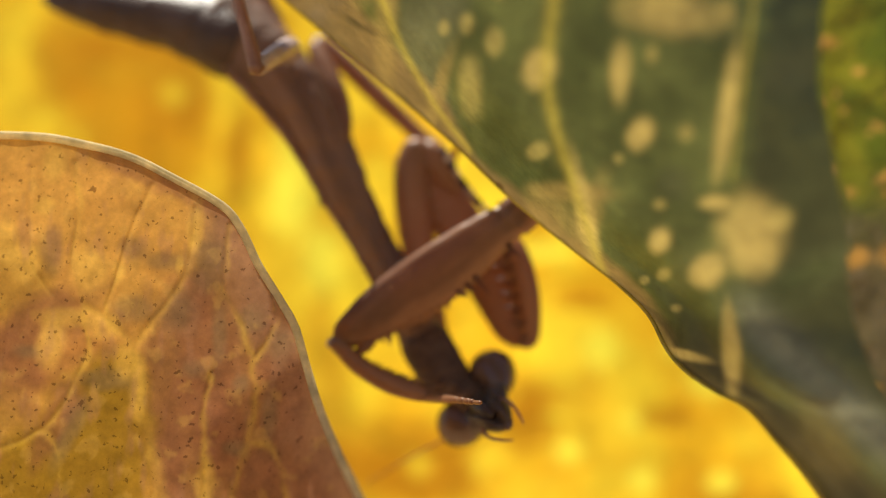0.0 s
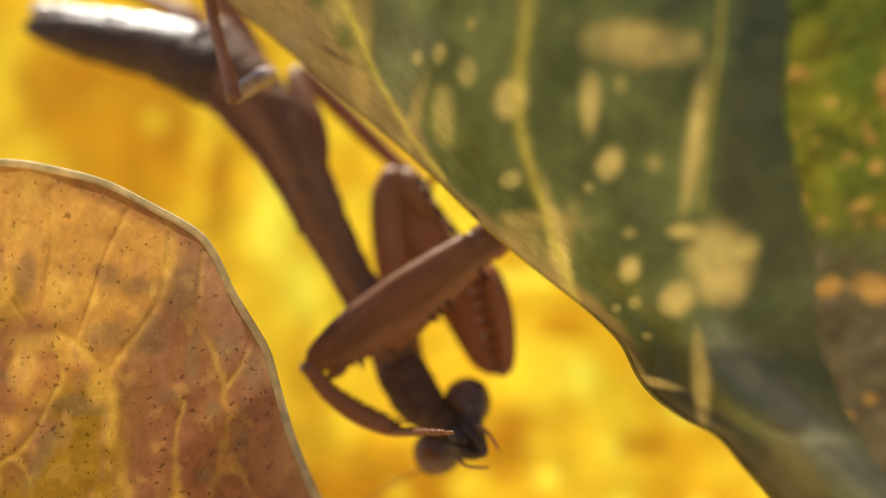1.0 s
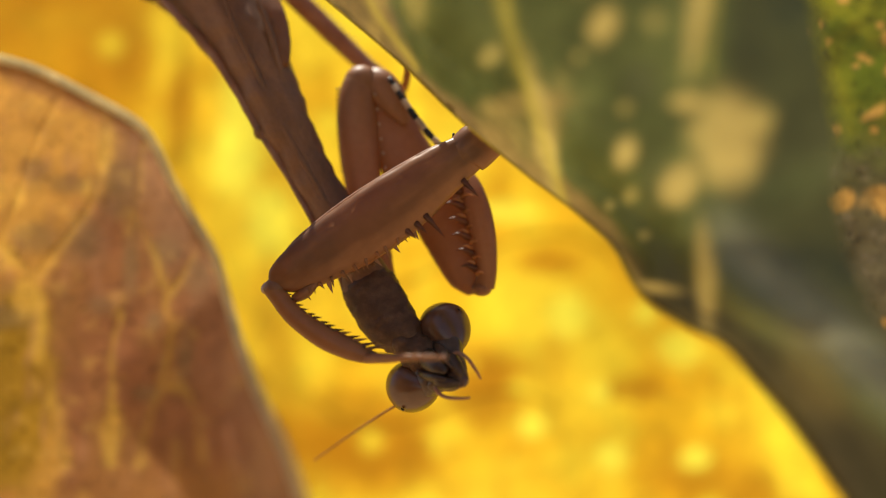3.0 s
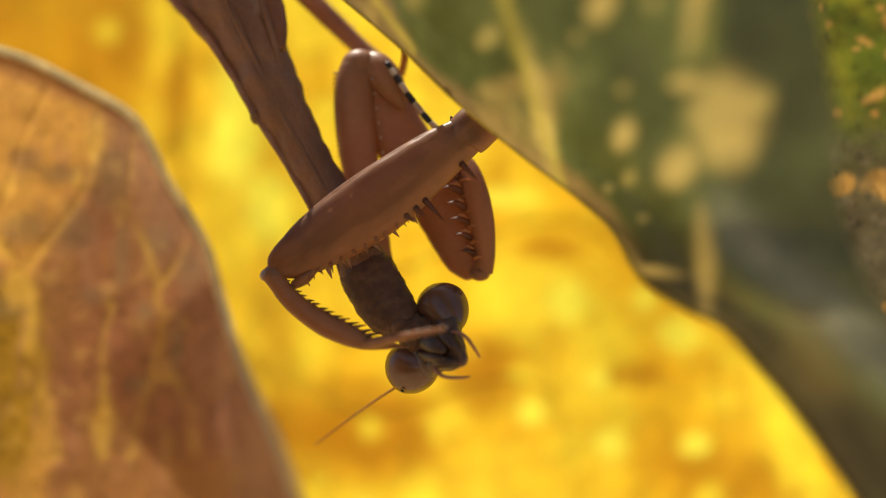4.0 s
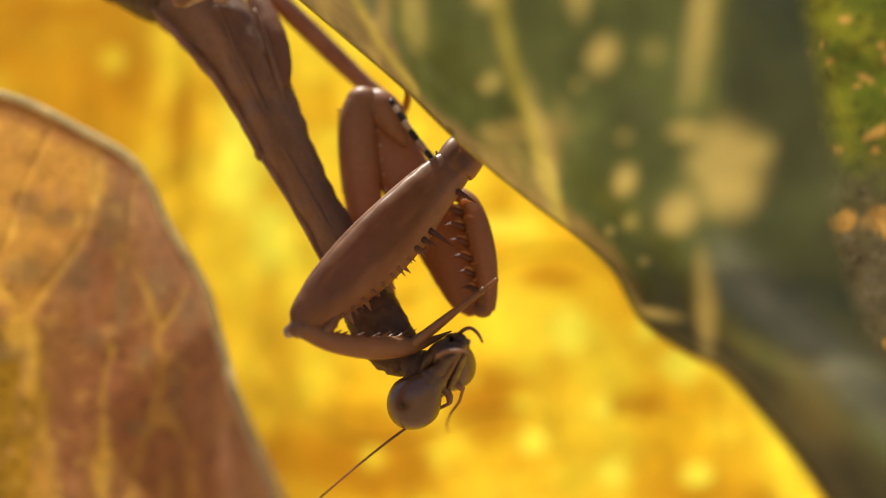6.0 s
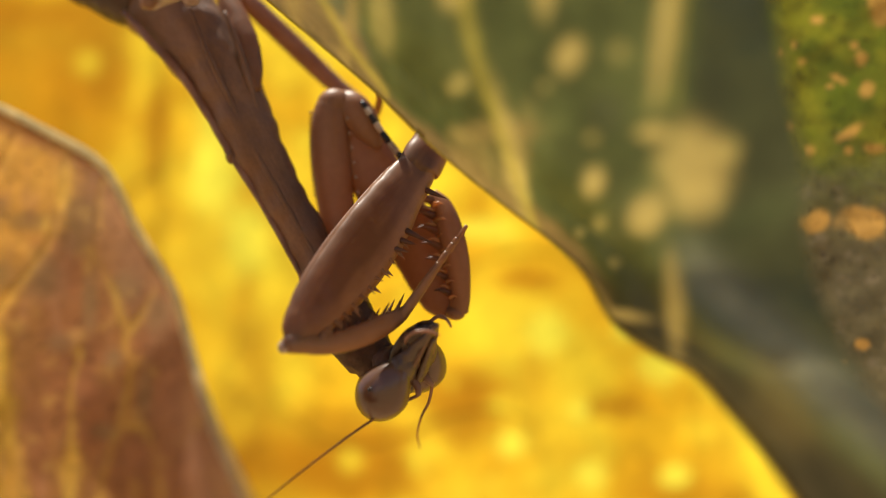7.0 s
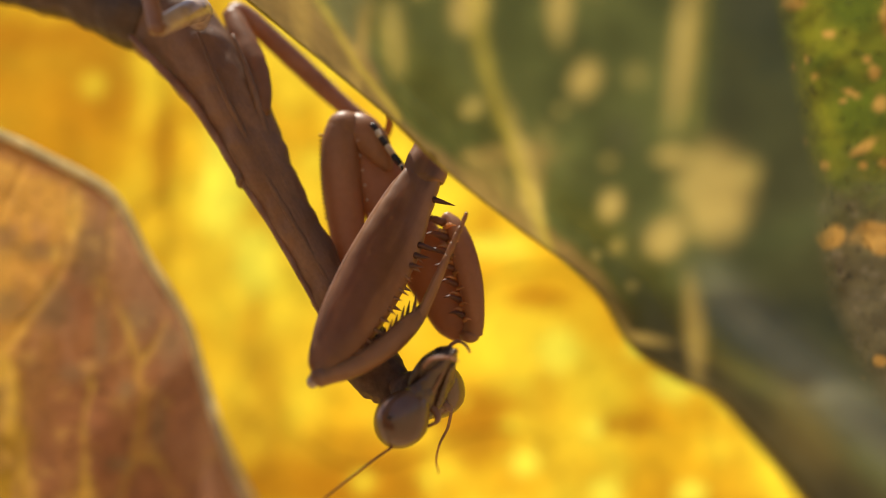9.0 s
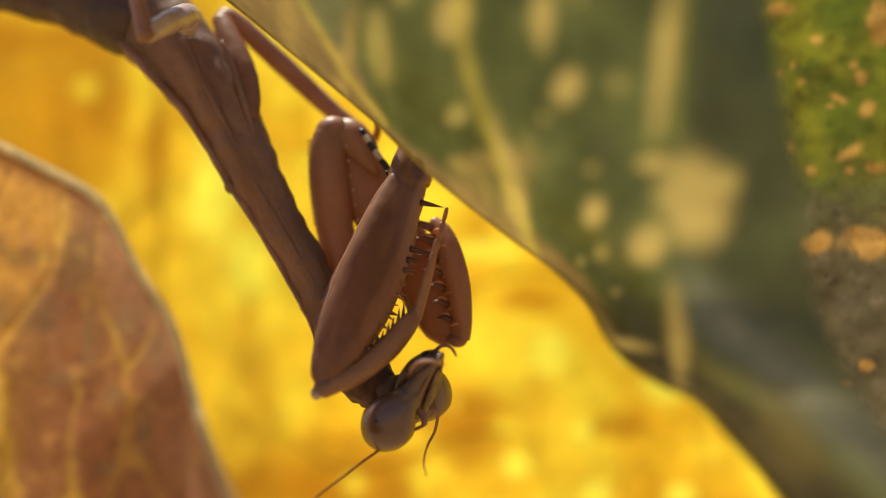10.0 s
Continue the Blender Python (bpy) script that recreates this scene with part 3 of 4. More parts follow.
def brown_pigment(q):
    x, y, z = q
    wob = 0.25 * fbm(x, z, 0.8, 71)
    c = blend((0.4, 0.19, 0.056), (0.48, 0.265, 0.06), smooth(-0.5, 0.5, fbm(x, z, 0.3, 1)))
    # brighter upwards: sunlight through the upper blade, painted into the pigment
    c = blend(c, (0.64, 0.355, 0.085), 0.75 * smooth(-1.5, 4, z + fbm(x, z, 0.3, 21)))
    c = blend(c, (0.27, 0.128, 0.051), 0.9 * smooth(-0.5, 0.7, x - float(np.interp(z, (-9, -4, -1.5, 2, 6), (-15.0, -15.7, -16.2, -14.2, -12.5))) + 0.5 * fbm(x, z, 0.5, 12)))
    c = blend(c, (0.36, 0.2, 0.12), 0.75 * smooth(-12.2, -9.8, x + 0.55 * z + 1.0 * fbm(x, z, 0.3, 13)))
    for s in OLIVE:
        c = blend(c, (0.29, 0.17, 0.017), (0.85 if s[1] < -2 else 0.4) * blob(x, z, s, 0.3))
    for s in PURPLE:
        c = blend(c, (0.24, 0.1, 0.055), 0.6 * blob(x, z, s, 0.5, 0.6))
    for s in ASHEN:
        c = blend(c, (0.2, 0.14, 0.075), 0.55 * blob(x, z, s, 0.6, 0.7))
    for s in STRAW:
        c = blend(c, (0.72, 0.46, 0.1), 0.5 * blob(x, z, s, 0.45, 0.5))
    c = blend(c, (0.33, 0.17, 0.1), 0.4 * smooth(0.1, 0.7, fbm(x * 1.7, z * 0.55, 0.7, 51)))
    c = blend(c, (0.7, 0.46, 0.12), 0.18 * smooth(0.25, 0.6, fbm(x, z, 0.9, 33)))
    return blend(c, (0.62, 0.41, 0.07), (0.34 + 0.3 * fbm(x, z, 0.4, 61) - 0.2 * smooth(-1, 2, z)) * near_vein(BROWN_VEINS, x + wob, z))


sheet("leaf_blade", brown_place, brown_pigment, 340, 220, M_BROWN, brown_leaf)
drawn("leaf_margin", BROWN_EDGE[::3], [0.2] * len(BROWN_EDGE[::3]), [0.14] * len(BROWN_EDGE[::3]), M_RIM, brown_leaf, "pale thickened leaf margin", seg=8, steps=2)

# ---- the mantis ----
mantis = tagged(new("mantis"), "brown praying mantis hanging head down beside a leaf, grooming", "mantis")

# trunk
drawn("thorax", [(-16.37, 2.00, 17.31), (-14.56, 1.50, 15.68), (-12.28, 1.00, 13.35), (-10.20, 0.50, 10.66), (-8.76, 0.00, 8.16), (-7.49, 0.00, 5.94), (-5.91, 0.00, 3.34),
                 (-4.60, 0.00, 1.03), (-3.52, -0.20, -0.86), (-2.42, -0.50, -2.23), (-1.39, -0.80, -2.80)],
      [2.3, 2.2, 2.0, 1.7, 1.38, 1.18, 1.08, 1.15, 1.28, 1.15, 0.75], [1.9, 1.8, 1.7, 1.4, 1.1, 0.9, 0.85, 0.9, 1.0, 0.9, 0.6],
      M_BODY, mantis, seg=32, steps=14, rough=0.13, grain=1.1)
drawn("keel", [(-15.55, 0.00, 14.19), (-14.06, -0.30, 12.69), (-12.20, -0.40, 10.84), (-10.81, -0.40, 8.94), (-9.58, -0.40, 7.09), (-8.06, -0.40, 4.87), (-6.61, -0.40, 2.58), (-5.34, -0.40, 0.43), (-4.42, -0.40, -1.71), (-3.10, -0.60, -3.01)],
      [0.12, 0.2, 0.22, 0.2, 0.24, 0.16, 0.15, 0.14, 0.14, 0.08], None, M_THIN, mantis, seg=8, steps=6, rough=0.2, grain=2.5)
drawn("keel", [(-11.71, -1.30, 14.02), (-10.61, -1.20, 11.53), (-9.27, -1.00, 9.08), (-7.91, -0.90, 6.63), (-6.28, -0.80, 4.07), (-4.79, -0.80, 1.79)],
      [0.08, 0.12, 0.14, 0.16, 0.14, 0.08], None, M_BODY, mantis, seg=8, steps=6, rough=0.15, grain=2.5)
drawn("keel", [(-10.26, -0.30, 14.19), (-9.18, -0.50, 11.73), (-8.39, -0.60, 9.46), (-7.54, -0.50, 7.26), (-6.12, -0.40, 5.09), (-5.07, -0.40, 3.46)],
      [0.08, 0.18, 0.18, 0.14, 0.12, 0.08], None, M_BODY, mantis, seg=8, steps=6, rough=0.2, grain=2.5)
# swollen joint where the foreparts meet the hind body
drawn("prothorax", [(-4.35, -0.05, 0.55), (-3.85, -0.12, -0.35), (-3.42, -0.22, -0.98), (-2.72, -0.42, -2.0), (-2.1, -0.66, -2.55), (-1.5, -0.82, -2.88), (-1.1, -0.9, -3.05)], [0.7, 1.3, 1.38, 1.34, 1.2, 0.9, 0.5], [0.5, 1.04, 1.1, 1.06, 0.95, 0.75, 0.4],
      M_NECK, mantis, "dark warty fore end of the thorax", seg=36, steps=14, rough=0.08, grain=3.4)
part("thorax_joint", ball(bmesh.new(), (-9.53, -0.20, 6.95), (0.32, 0.5, 0.42), u=16, v=10), M_BODY, mantis)
rng = random.Random(21)
for a, b, n in (((-3.77, -0.60, 1.57), (-2.39, -0.70, -1.64), 12), ((-8.53, -0.60, 9.46), (-6.69, -0.50, 5.89), 8)):
    for k in range(n):
        at = np.array(blend(a, b, (k + rng.uniform(-0.4, 0.4)) / (n - 1))) + np.array((rng.uniform(-0.15, 0.15), 0, rng.uniform(-0.1, 0.1)))
        size = rng.uniform(0.05, 0.12)
        part("wart", ball(bmesh.new(), at, (size, size * 2.5, size * 1.4), u=8, v=6), M_BODY, mantis)
BELLY = [(-14.79, 1.50, 15.64), (-16.69, 1.60, 16.38), (-18.99, 1.80, 17.11), (-21.81, 2.00, 17.64), (-24.33, 2.20, 18.12), (-26.34, 2.40, 18.47), (-27.41, 2.50, 18.62)]
for k in range(6):
    line = spline(BELLY, 6)[k * 6:k * 6 + 9]
    n = len(line)
    size = np.interp(np.arange(k * 6, k * 6 + n), np.arange(37), spline([2.1, 1.95, 1.7, 1.45, 1.2, 0.75, 0.3], 6)[:, 0])
    lip = [1.0 + 0.06 * math.sin(math.pi * i / (n - 1)) for i in range(n)]
    drawn("abdomen_segment", line, size * lip, size * lip * 0.9, M_ABDOMEN, mantis, seg=22, steps=2, rough=0.12, grain=1.5)
# whitish colour paints in the sun highlight along the top of the abdomen
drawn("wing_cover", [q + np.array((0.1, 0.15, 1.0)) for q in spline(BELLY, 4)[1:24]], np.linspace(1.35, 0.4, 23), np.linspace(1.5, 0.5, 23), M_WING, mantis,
      "folded wing cover, whitened to paint in its sun highlight", seg=20, steps=2, rough=0.22, grain=1.6)

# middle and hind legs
drawn("middle_leg_femur", [(-11.79, -1.00, 14.66), (-11.17, -3.00, 14.65), (-11.34, -5.00, 13.83), (-11.80, -6.80, 12.79)], [0.5, 0.6, 0.55, 0.42], None, M_SHINY, mantis, "femur paled all over to paint in its sunlit top", seg=14)
drawn("middle_leg_tibia", [(-11.79, -6.90, 12.59), (-12.41, -6.60, 14.26), (-13.18, -6.20, 16.38), (-14.05, -5.80, 18.85), (-15.27, -5.20, 22.34)], [0.42, 0.34, 0.3, 0.3, 0.25], None, M_THIN, mantis, seg=12)
drawn("middle_leg_femur", [(-8.46, -0.40, 10.24), (-8.77, -0.20, 11.04), (-9.06, 0.10, 11.79), (-9.50, 0.40, 13.03), (-10.23, 0.90, 14.57), (-10.86, 1.40, 15.79)], [0.3, 0.6, 0.74, 0.76, 0.62, 0.45], [0.3, 0.4, 0.5, 0.5, 0.45, 0.4], M_LEG_FAR, mantis, seg=14, rough=0.06, grain=2)
drawn("middle_leg_tibia", [(-11.01, 1.80, 15.93), (-10.32, 1.90, 15.85), (-8.56, 2.30, 14.33), (-6.79, 2.70, 12.75), (-4.99, 3.00, 11.18), (-3.62, 3.00, 10.31)], [0.42, 0.5, 0.53, 0.52, 0.46, 0.34], None, M_THIN, mantis, seg=14, rough=0.05, grain=3)
drawn("middle_leg_tarsus", [(-3.62, 3.00, 9.87), (-2.98, 2.60, 9.74), (-2.60, 1.60, 10.04), (-2.29, 0.00, 10.56), (-1.64, -2.20, 11.31), (-0.92, -4.40, 11.45)], [0.24, 0.24, 0.2, 0.2, 0.17, 0.12], None, M_LEG_FAR, mantis, "thin foot gripping the leaf", seg=8)
drawn("hind_leg_femur", [(-12.67, 2.60, 14.28), (-13.60, 2.80, 16.80), (-14.80, 3.00, 19.02), (-16.18, 3.20, 21.09), (-17.98, 3.40, 24.05)], [0.6, 0.8, 0.75, 0.6, 0.4], [0.5, 0.6, 0.6, 0.5, 0.35], M_LEG_FAR, mantis, seg=14)
drawn("hind_leg_femur", [(-16.13, 4.00, 17.55), (-17.62, 4.50, 19.55), (-19.96, 5.00, 20.70), (-22.53, 5.50, 21.69), (-27.39, 6.00, 23.39)], [0.5, 0.6, 0.5, 0.45, 0.35], None, M_LEG, mantis, seg=12)

for k in range(26):
    base = np.array(blend((-9.87, 1.90, 15.79), (-5.53, 2.50, 12.13), k / 25))
    part("bristle", spine(bmesh.new(), base, base + np.array((0.32, -0.05, 0.26)), 0.025), M_PALE, mantis)

# folded foreleg on the far side
far_coxa = drawn("foreleg_coxa", [(-3.40, 0.90, -0.54), (-3.91, 1.20, 1.97), (-4.49, 1.20, 4.78), (-4.92, 1.10, 7.60), (-4.93, 1.00, 9.44), (-4.88, 1.00, 10.30)],
      [0.9, 0.9, 0.95, 1.0, 0.9, 0.55], [0.6, 0.7, 0.75, 0.75, 0.65, 0.4], M_LEG_FAR, mantis, seg=18, steps=8, rough=0.04, grain=3)
far_femur = drawn("foreleg_femur", [(-4.38, 1.70, 10.00), (-3.95, 1.70, 8.78), (-2.65, 1.60, 6.48), (-1.16, 1.50, 4.17), (0.03, 1.40, 2.12), (0.91, 1.30, 0.41), (1.44, 1.30, -0.41)],
      [0.82, 1.24, 1.4, 1.42, 1.3, 1.02, 0.5], [0.5, 0.55, 0.65, 0.65, 0.6, 0.5, 0.3], M_LEG_FAR, mantis, seg=20, steps=8, rough=0.04, grain=3)
drawn("foreleg_tibia", [(1.84, 0.90, -0.24), (1.93, 0.60, 0.60), (1.75, 0.40, 2.10), (1.36, 0.40, 3.60), (0.90, 0.60, 4.81), (0.36, 0.80, 5.49)],
      [0.5, 0.5, 0.6, 0.62, 0.5, 0.28], [0.4, 0.4, 0.45, 0.45, 0.36, 0.2], M_LEG_FAR, mantis, seg=14, steps=8)
part("knee", ball(bmesh.new(), (1.70, 0.90, -0.35), (0.5, 0.5, 0.36), u=16, v=10), M_LEG_FAR, mantis)
part("knee", ball(bmesh.new(), (-4.75, 1.00, 9.87), (0.92, 0.6, 0.8), u=20, v=14), M_LEG_FAR, mantis)
for k in range(18):
    base = np.array(blend((-5.93, 1.00, 9.42), (-5.53, 1.10, 5.30), k / 17)) + np.array((-0.1 * math.sin(math.pi * k / 17), 0, 0))
    part("wart", ball(bmesh.new(), base, (0.13, 0.1, 0.07), u=8, v=6), M_LEG_FAR, far_coxa)
TOE = spline([(-0.38, 0.50, 6.43), (-1.09, 0.40, 7.07), (-2.03, 0.40, 8.17), (-2.79, 0.50, 9.19), (-3.31, 0.60, 9.93)], 9)
for k in range(9):
    line = TOE[k * 4:k * 4 + 5]
    drawn("tarsus_joint", line, [0.15, 0.165, 0.165, 0.165, 0.14][:len(line)], None, M_BLACK if k % 2 == 0 else M_PALE, mantis,
          "black band of the foot" if k % 2 == 0 else "pale band of the foot", seg=10, steps=2)
drawn("trochanter", [(-4.55, 1.30, 10.25), (-3.85, 0.95, 9.75), (-3.05, 0.85, 8.75), (-2.45, 0.95, 7.75)], [0.45, 0.8, 0.72, 0.2], [0.4, 0.5, 0.42, 0.15], M_LEG_FAR, mantis, seg=16)
for k in range(20):
    s = k / 19
    base = np.array(blend((0.34, 0.45, 5.10), (1.46, 0.35, 0.35), s))
    if k % 3 == 0:
        part("spine", spine(bmesh.new(), base, base + np.array((-1.15, -0.5, 0.12)) * (1 - 0.4 * s), 0.24 - 0.08 * s, (0, -0.12, 0.1)), M_SPINE, far_femur)
    else:
        part("spine", spine(bmesh.new(), base, base + np.array((0.62 if k % 3 == 1 else -0.6, -0.45, 0.06)) * (1 - 0.4 * s), 0.15 - 0.05 * s, (0, -0.1, 0.08)), M_AMBER, far_femur)
for k in range(6):
    s = k / 5
    base = np.array(blend((-3.98, 0.40, 9.06), (-3.30, 0.50, 5.43), s))
    part("wart", ball(bmesh.new(), base, (0.07, 0.07, 0.09), u=8, v=6), M_PALE, far_femur)

# grasping foreleg on the near side: each piece lies along its own x axis, spines below
L_FEMUR, L_TIBIA, L_FOOT = 11.27, 5.52, 5.10
near_coxa = drawn("foreleg_coxa", [(0, 0, 0), (1.6, 0, 0), (4, 0, 0), (6.2, 0, 0), (7.40, 0, 0)], [0.7, 0.85, 0.85, 0.75, 0.5], [0.55, 0.6, 0.6, 0.55, 0.45], M_LEG, mantis, seg=16)
q = L_FEMUR
near_femur = drawn("foreleg_femur", [(-0.5, 0, 0.1), (0.3, 0, 0), (0.16 * q, 0, 0), (0.36 * q, 0, -0.1), (0.58 * q, 0, -0.1), (0.8 * q, 0, 0), (0.93 * q, 0, 0.1), (0.985 * q, 0, 0.05)],
                   [0.85, 0.98, 1.22, 1.5, 1.52, 1.26, 0.86, 0.48], [0.4, 0.5, 0.58, 0.62, 0.6, 0.54, 0.44, 0.34], M_LEG, mantis, seg=26, steps=8, rough=0.05, grain=2)
drawn("femur_groove_edge", [(0.1 * q, -0.28, -1.05), (0.36 * q, -0.22, -1.48), (0.6 * q, -0.2, -1.52), (0.84 * q, -0.2, -1.1)], [0.1, 0.15, 0.15, 0.09], None, M_AMBER, near_femur, "light-passing lower margin", seg=8)
drawn("trochanter", [(-1.9, 0, 0.2), (-1.2, 0, 0.12), (-0.3, 0, 0.02), (0.35, 0, -0.05), (0.75, 0, -0.25)], [0.85, 1.0, 1.08, 1.02, 0.7], [0.45, 0.56, 0.6, 0.58, 0.4], M_LEG, near_femur, "brown leg joint", seg=20, rough=0.06)
drawn("seam", [(0.2, -0.35, 1.1), (0.55, -0.62, 0.55), (0.8, -0.66, -0.1), (0.95, -0.6, -0.7), (0.9, -0.35, -1.12)], [0.06, 0.07, 0.07, 0.07, 0.05], None, M_BLACK, near_femur, seg=7)
part("knee", ball(bmesh.new(), (0.99 * q, 0, -0.02), (0.5, 0.45, 0.48), u=16, v=10), M_THIN, near_femur)
# added pale lump that imitates the glint on the knee
part("knee_glint", ball(bmesh.new(), (1.0 * q + 0.2, -0.25, 0.12), (0.36, 0.34, 0.3), u=14, v=10), M_SHINY, near_femur, "pale ball standing in for the glint on the knee")
rng = random.Random(11)
for k in range(22):
    s = 0.36 + 0.54 * k / 21 + rng.uniform(-0.008, 0.008)
    d = 0.8 if k % 4 == 1 else rng.uniform(0.35, 0.6)
    w = float(np.interp(s, (0.16, 0.36, 0.58, 0.8, 0.93), (1.24, 1.5, 1.52, 1.26, 0.86)))
    y = -0.22 if k % 2 else 0.3
    base = np.array((s * q, y, -w + 0.16))
    part("spine", spine(bmesh.new(), base, base + np.array((rng.uniform(-0.1, 0.2), y * 0.5, -d * 0.85 - 0.05)), 0.16 if d > 0.7 else 0.1), M_THIN if k % 4 == 1 else M_LEG, near_femur)
for s, d, w in ((0.31, 1.45, 1.25), (0.36, 0.7, 1.3), (0.41, 0.55, 1.3), (0.1, 1.1, 0.9)):
    part("spine", spine(bmesh.new(), (s * q, 0.3, -w), (s * q - 0.15, 0.7, -w - 0.1 - d * 0.85), 0.16), M_SPINE, near_femur)
drawn("femur_crest", [(0.06 * q, -0.1, 0.98), (0.16 * q, -0.1, 1.16), (0.36 * q, -0.1, 1.34), (0.58 * q, -0.1, 1.4), (0.8 * q, -0.1, 1.22), (0.93 * q, -0.1, 0.84)], [0.05, 0.09, 0.1, 0.1, 0.08, 0.04], None, M_THIN, near_femur, seg=8)
q = L_TIBIA
drawn("femur_lobe", [(0.84 * L_FEMUR, 0.1, -0.95), (0.9 * L_FEMUR, 0.1, -1.0), (0.955 * L_FEMUR, 0.1, -0.98)], [0.16, 0.3, 0.2], [0.2, 0.3, 0.2], M_LEG, near_femur, seg=12)
near_tibia = drawn("foreleg_tibia", [(-0.1, 0, 0), (0.08 * q, 0, -0.14), (0.3 * q, 0, -0.42), (0.6 * q, 0, -0.38), (0.85 * q, 0, -0.1), (q, 0, 0.12), (1.15 * q, 0, 0.55), (1.3 * q, 0, 1.1)],
                   [0.44, 0.44, 0.48, 0.54, 0.5, 0.34, 0.17, 0.03], [0.38, 0.4, 0.42, 0.42, 0.38, 0.28, 0.15, 0.03], M_LEG, mantis, "tibia ending in a hooked claw", seg=18, steps=8, rough=0.03, grain=3)
for k in range(14):
    s = 0.12 + 0.84 * k / 13
    h = 0.14 + 0.16 * s + 0.5 * s ** 4
    base = np.array((s * q, -0.12 if k % 2 else 0.12, float(np.interp(s, (0.1, 0.3, 0.6, 0.85, 1), (0.16, 0, 0.1, 0.3, 0.34)))))
    part("spine", spine(bmesh.new(), base, base + np.array((0.75 * h + 0.12, 0, h)), 0.06 + 0.05 * s), M_SPINE if s < 0.7 else M_LEG, near_tibia)
q = L_FOOT
near_foot = drawn("foreleg_tarsus", [(0, 0, 0), (0.3 * q, 0, 0.02), (0.55 * q, 0, 0.05), (0.6 * q, 0, 0.05)], [0.26, 0.24, 0.18, 0.15], None, M_LEG, mantis, seg=10)
for a, b, r in ((0.58, 0.72, 0.17), (0.71, 0.82, 0.16), (0.81, 0.88, 0.15), (0.88, 1.02, 0.11)):
    drawn("tarsus_joint", [(a * q, 0, 0.05), ((a + b) / 2 * q, 0, 0.05), (b * q, 0, 0.07)], [r * 0.7, r, r * 0.85], None, M_LEG, near_foot, seg=8, steps=3)

# head: x runs from eye to eye, y towards the mouth, z out of the face
head = drawn("head", [(0, -1.0, 1.4), (0, -0.55, 1.42), (0, 0.3, 1.4), (0, 1.3, 1.35), (0, 2.3, 1.35), (0, 3.2, 1.42), (0, 3.8, 1.5)],
             [0.9, 1.9, 2.1, 1.75, 1.1, 0.62, 0.2], [0.4, 0.68, 0.78, 0.62, 0.42, 0.28, 0.12], M_HEAD, mantis, side=(0, 0, 1), seg=26, steps=9, rough=0.14, grain=2.2)
drawn("neck", [(0, -0.15, -0.55), (0, 0.0, 0.2), (0, 0.2, 0.8), (0, 0.4, 1.3)], [0.35, 0.8, 1.0, 1.0], None, M_NECK, head, side=(1, 0, 0), seg=20, steps=8, rough=0.2, grain=3)
for side in (-1, 1):
    bm = ball(bmesh.new(), (side * 1.6, 0.1, 1.45), (1.27, 1.62, 1.27), u=32, v=24)
    for v in bm.verts:
        # egg shape: narrower towards the mouth and leaning inwards
        k = max(0.0, (v.co.y - 0.1) / 1.62)
        v.co.x = side * 1.6 + (v.co.x - side * 1.6) * (1 - 0.3 * k) - side * 0.42 * k * k
        v.co.z = 1.45 + (v.co.z - 1.45) * (1 - 0.3 * k)
    eye = part("eye", bm, M_EYE, head, "smooth bulging brown eye")
    part("cheek", ball(bmesh.new(), (side * 0.85, 0.95, 1.42), (0.8, 1.15, 0.68), u=20, v=14), M_HEAD, head)
    part("pseudopupil", ball(bmesh.new(), (side * 2.72, 0.62, 1.2), (0.05, 0.1, 0.1), u=12, v=8), M_BLACK, head)
    drawn("antenna_base", [(side * 0.35, 0.7, 2.0), (side * 0.42, 0.62, 2.45), (side * 0.6, 0.45, 2.7)], [0.2, 0.18, 0.13], None, M_THIN, head, seg=10)
    feeler = [(0.6, 0.45, 2.7), (0.8, -0.7, 2.95), (1.0, -2.0, 3.0), (1.45, -3.4, 3.2), (2.3, -4.8, 3.5)] if side > 0 else [(side * 0.6, 0.45, 2.7), (side * 1.7, -0.35, 2.2), (side * 3.4, -1.5, 1.75), (side * 5.4, -2.8, 1.4), (side * 7.6, -4.2, 1.1)]
    drawn("antenna", feeler, [0.085, 0.075, 0.06, 0.05, 0.035], None, M_LEG, head, "thread-like antenna", seg=7, steps=8)
    drawn("mandible", [(side * 0.5, 2.0, 1.0), (side * 0.55, 2.7, 0.95), (side * 0.3, 3.3, 1.2), (side * 0.05, 3.55, 1.4)], [0.3, 0.34, 0.26, 0.08], None, M_MOUTH, head, seg=12)
    drawn("maxilla", [(side * 0.75, 0.9, 0.85), (side * 0.7, 1.7, 0.72), (side * 0.5, 2.6, 0.7), (side * 0.3, 3.2, 0.85)], [0.16, 0.24, 0.22, 0.1], None, M_MOUTH, head, seg=10)
    drawn("palp", [(side * 0.7, 2.3, 0.95), (side * 1.0, 2.9, 0.9), (side * 1.0, 3.5, 1.1), (side * 0.75, 3.85, 1.55), (side * 0.5, 3.9, 2.0)], [0.1, 0.1, 0.09, 0.08, 0.05], None, M_THIN, head, seg=8)
drawn("labium", [(0, 0.6, 0.7), (0, 1.4, 0.55), (0, 2.3, 0.55), (0, 3.0, 0.75)], [0.42, 0.5, 0.42, 0.2], [0.2, 0.24, 0.2, 0.14], M_MOUTH, head, side=(0, 0, 1), seg=14)
drawn("face_ridge", [(0, -0.2, 2.1), (0, 0.9, 2.15), (0, 2.0, 1.95), (0, 3.1, 1.75)], [0.42, 0.38, 0.32, 0.2], [0.16, 0.18, 0.15, 0.1], M_HEAD, head, side=(0, 0, 1), seg=12, rough=0.15, grain=3)
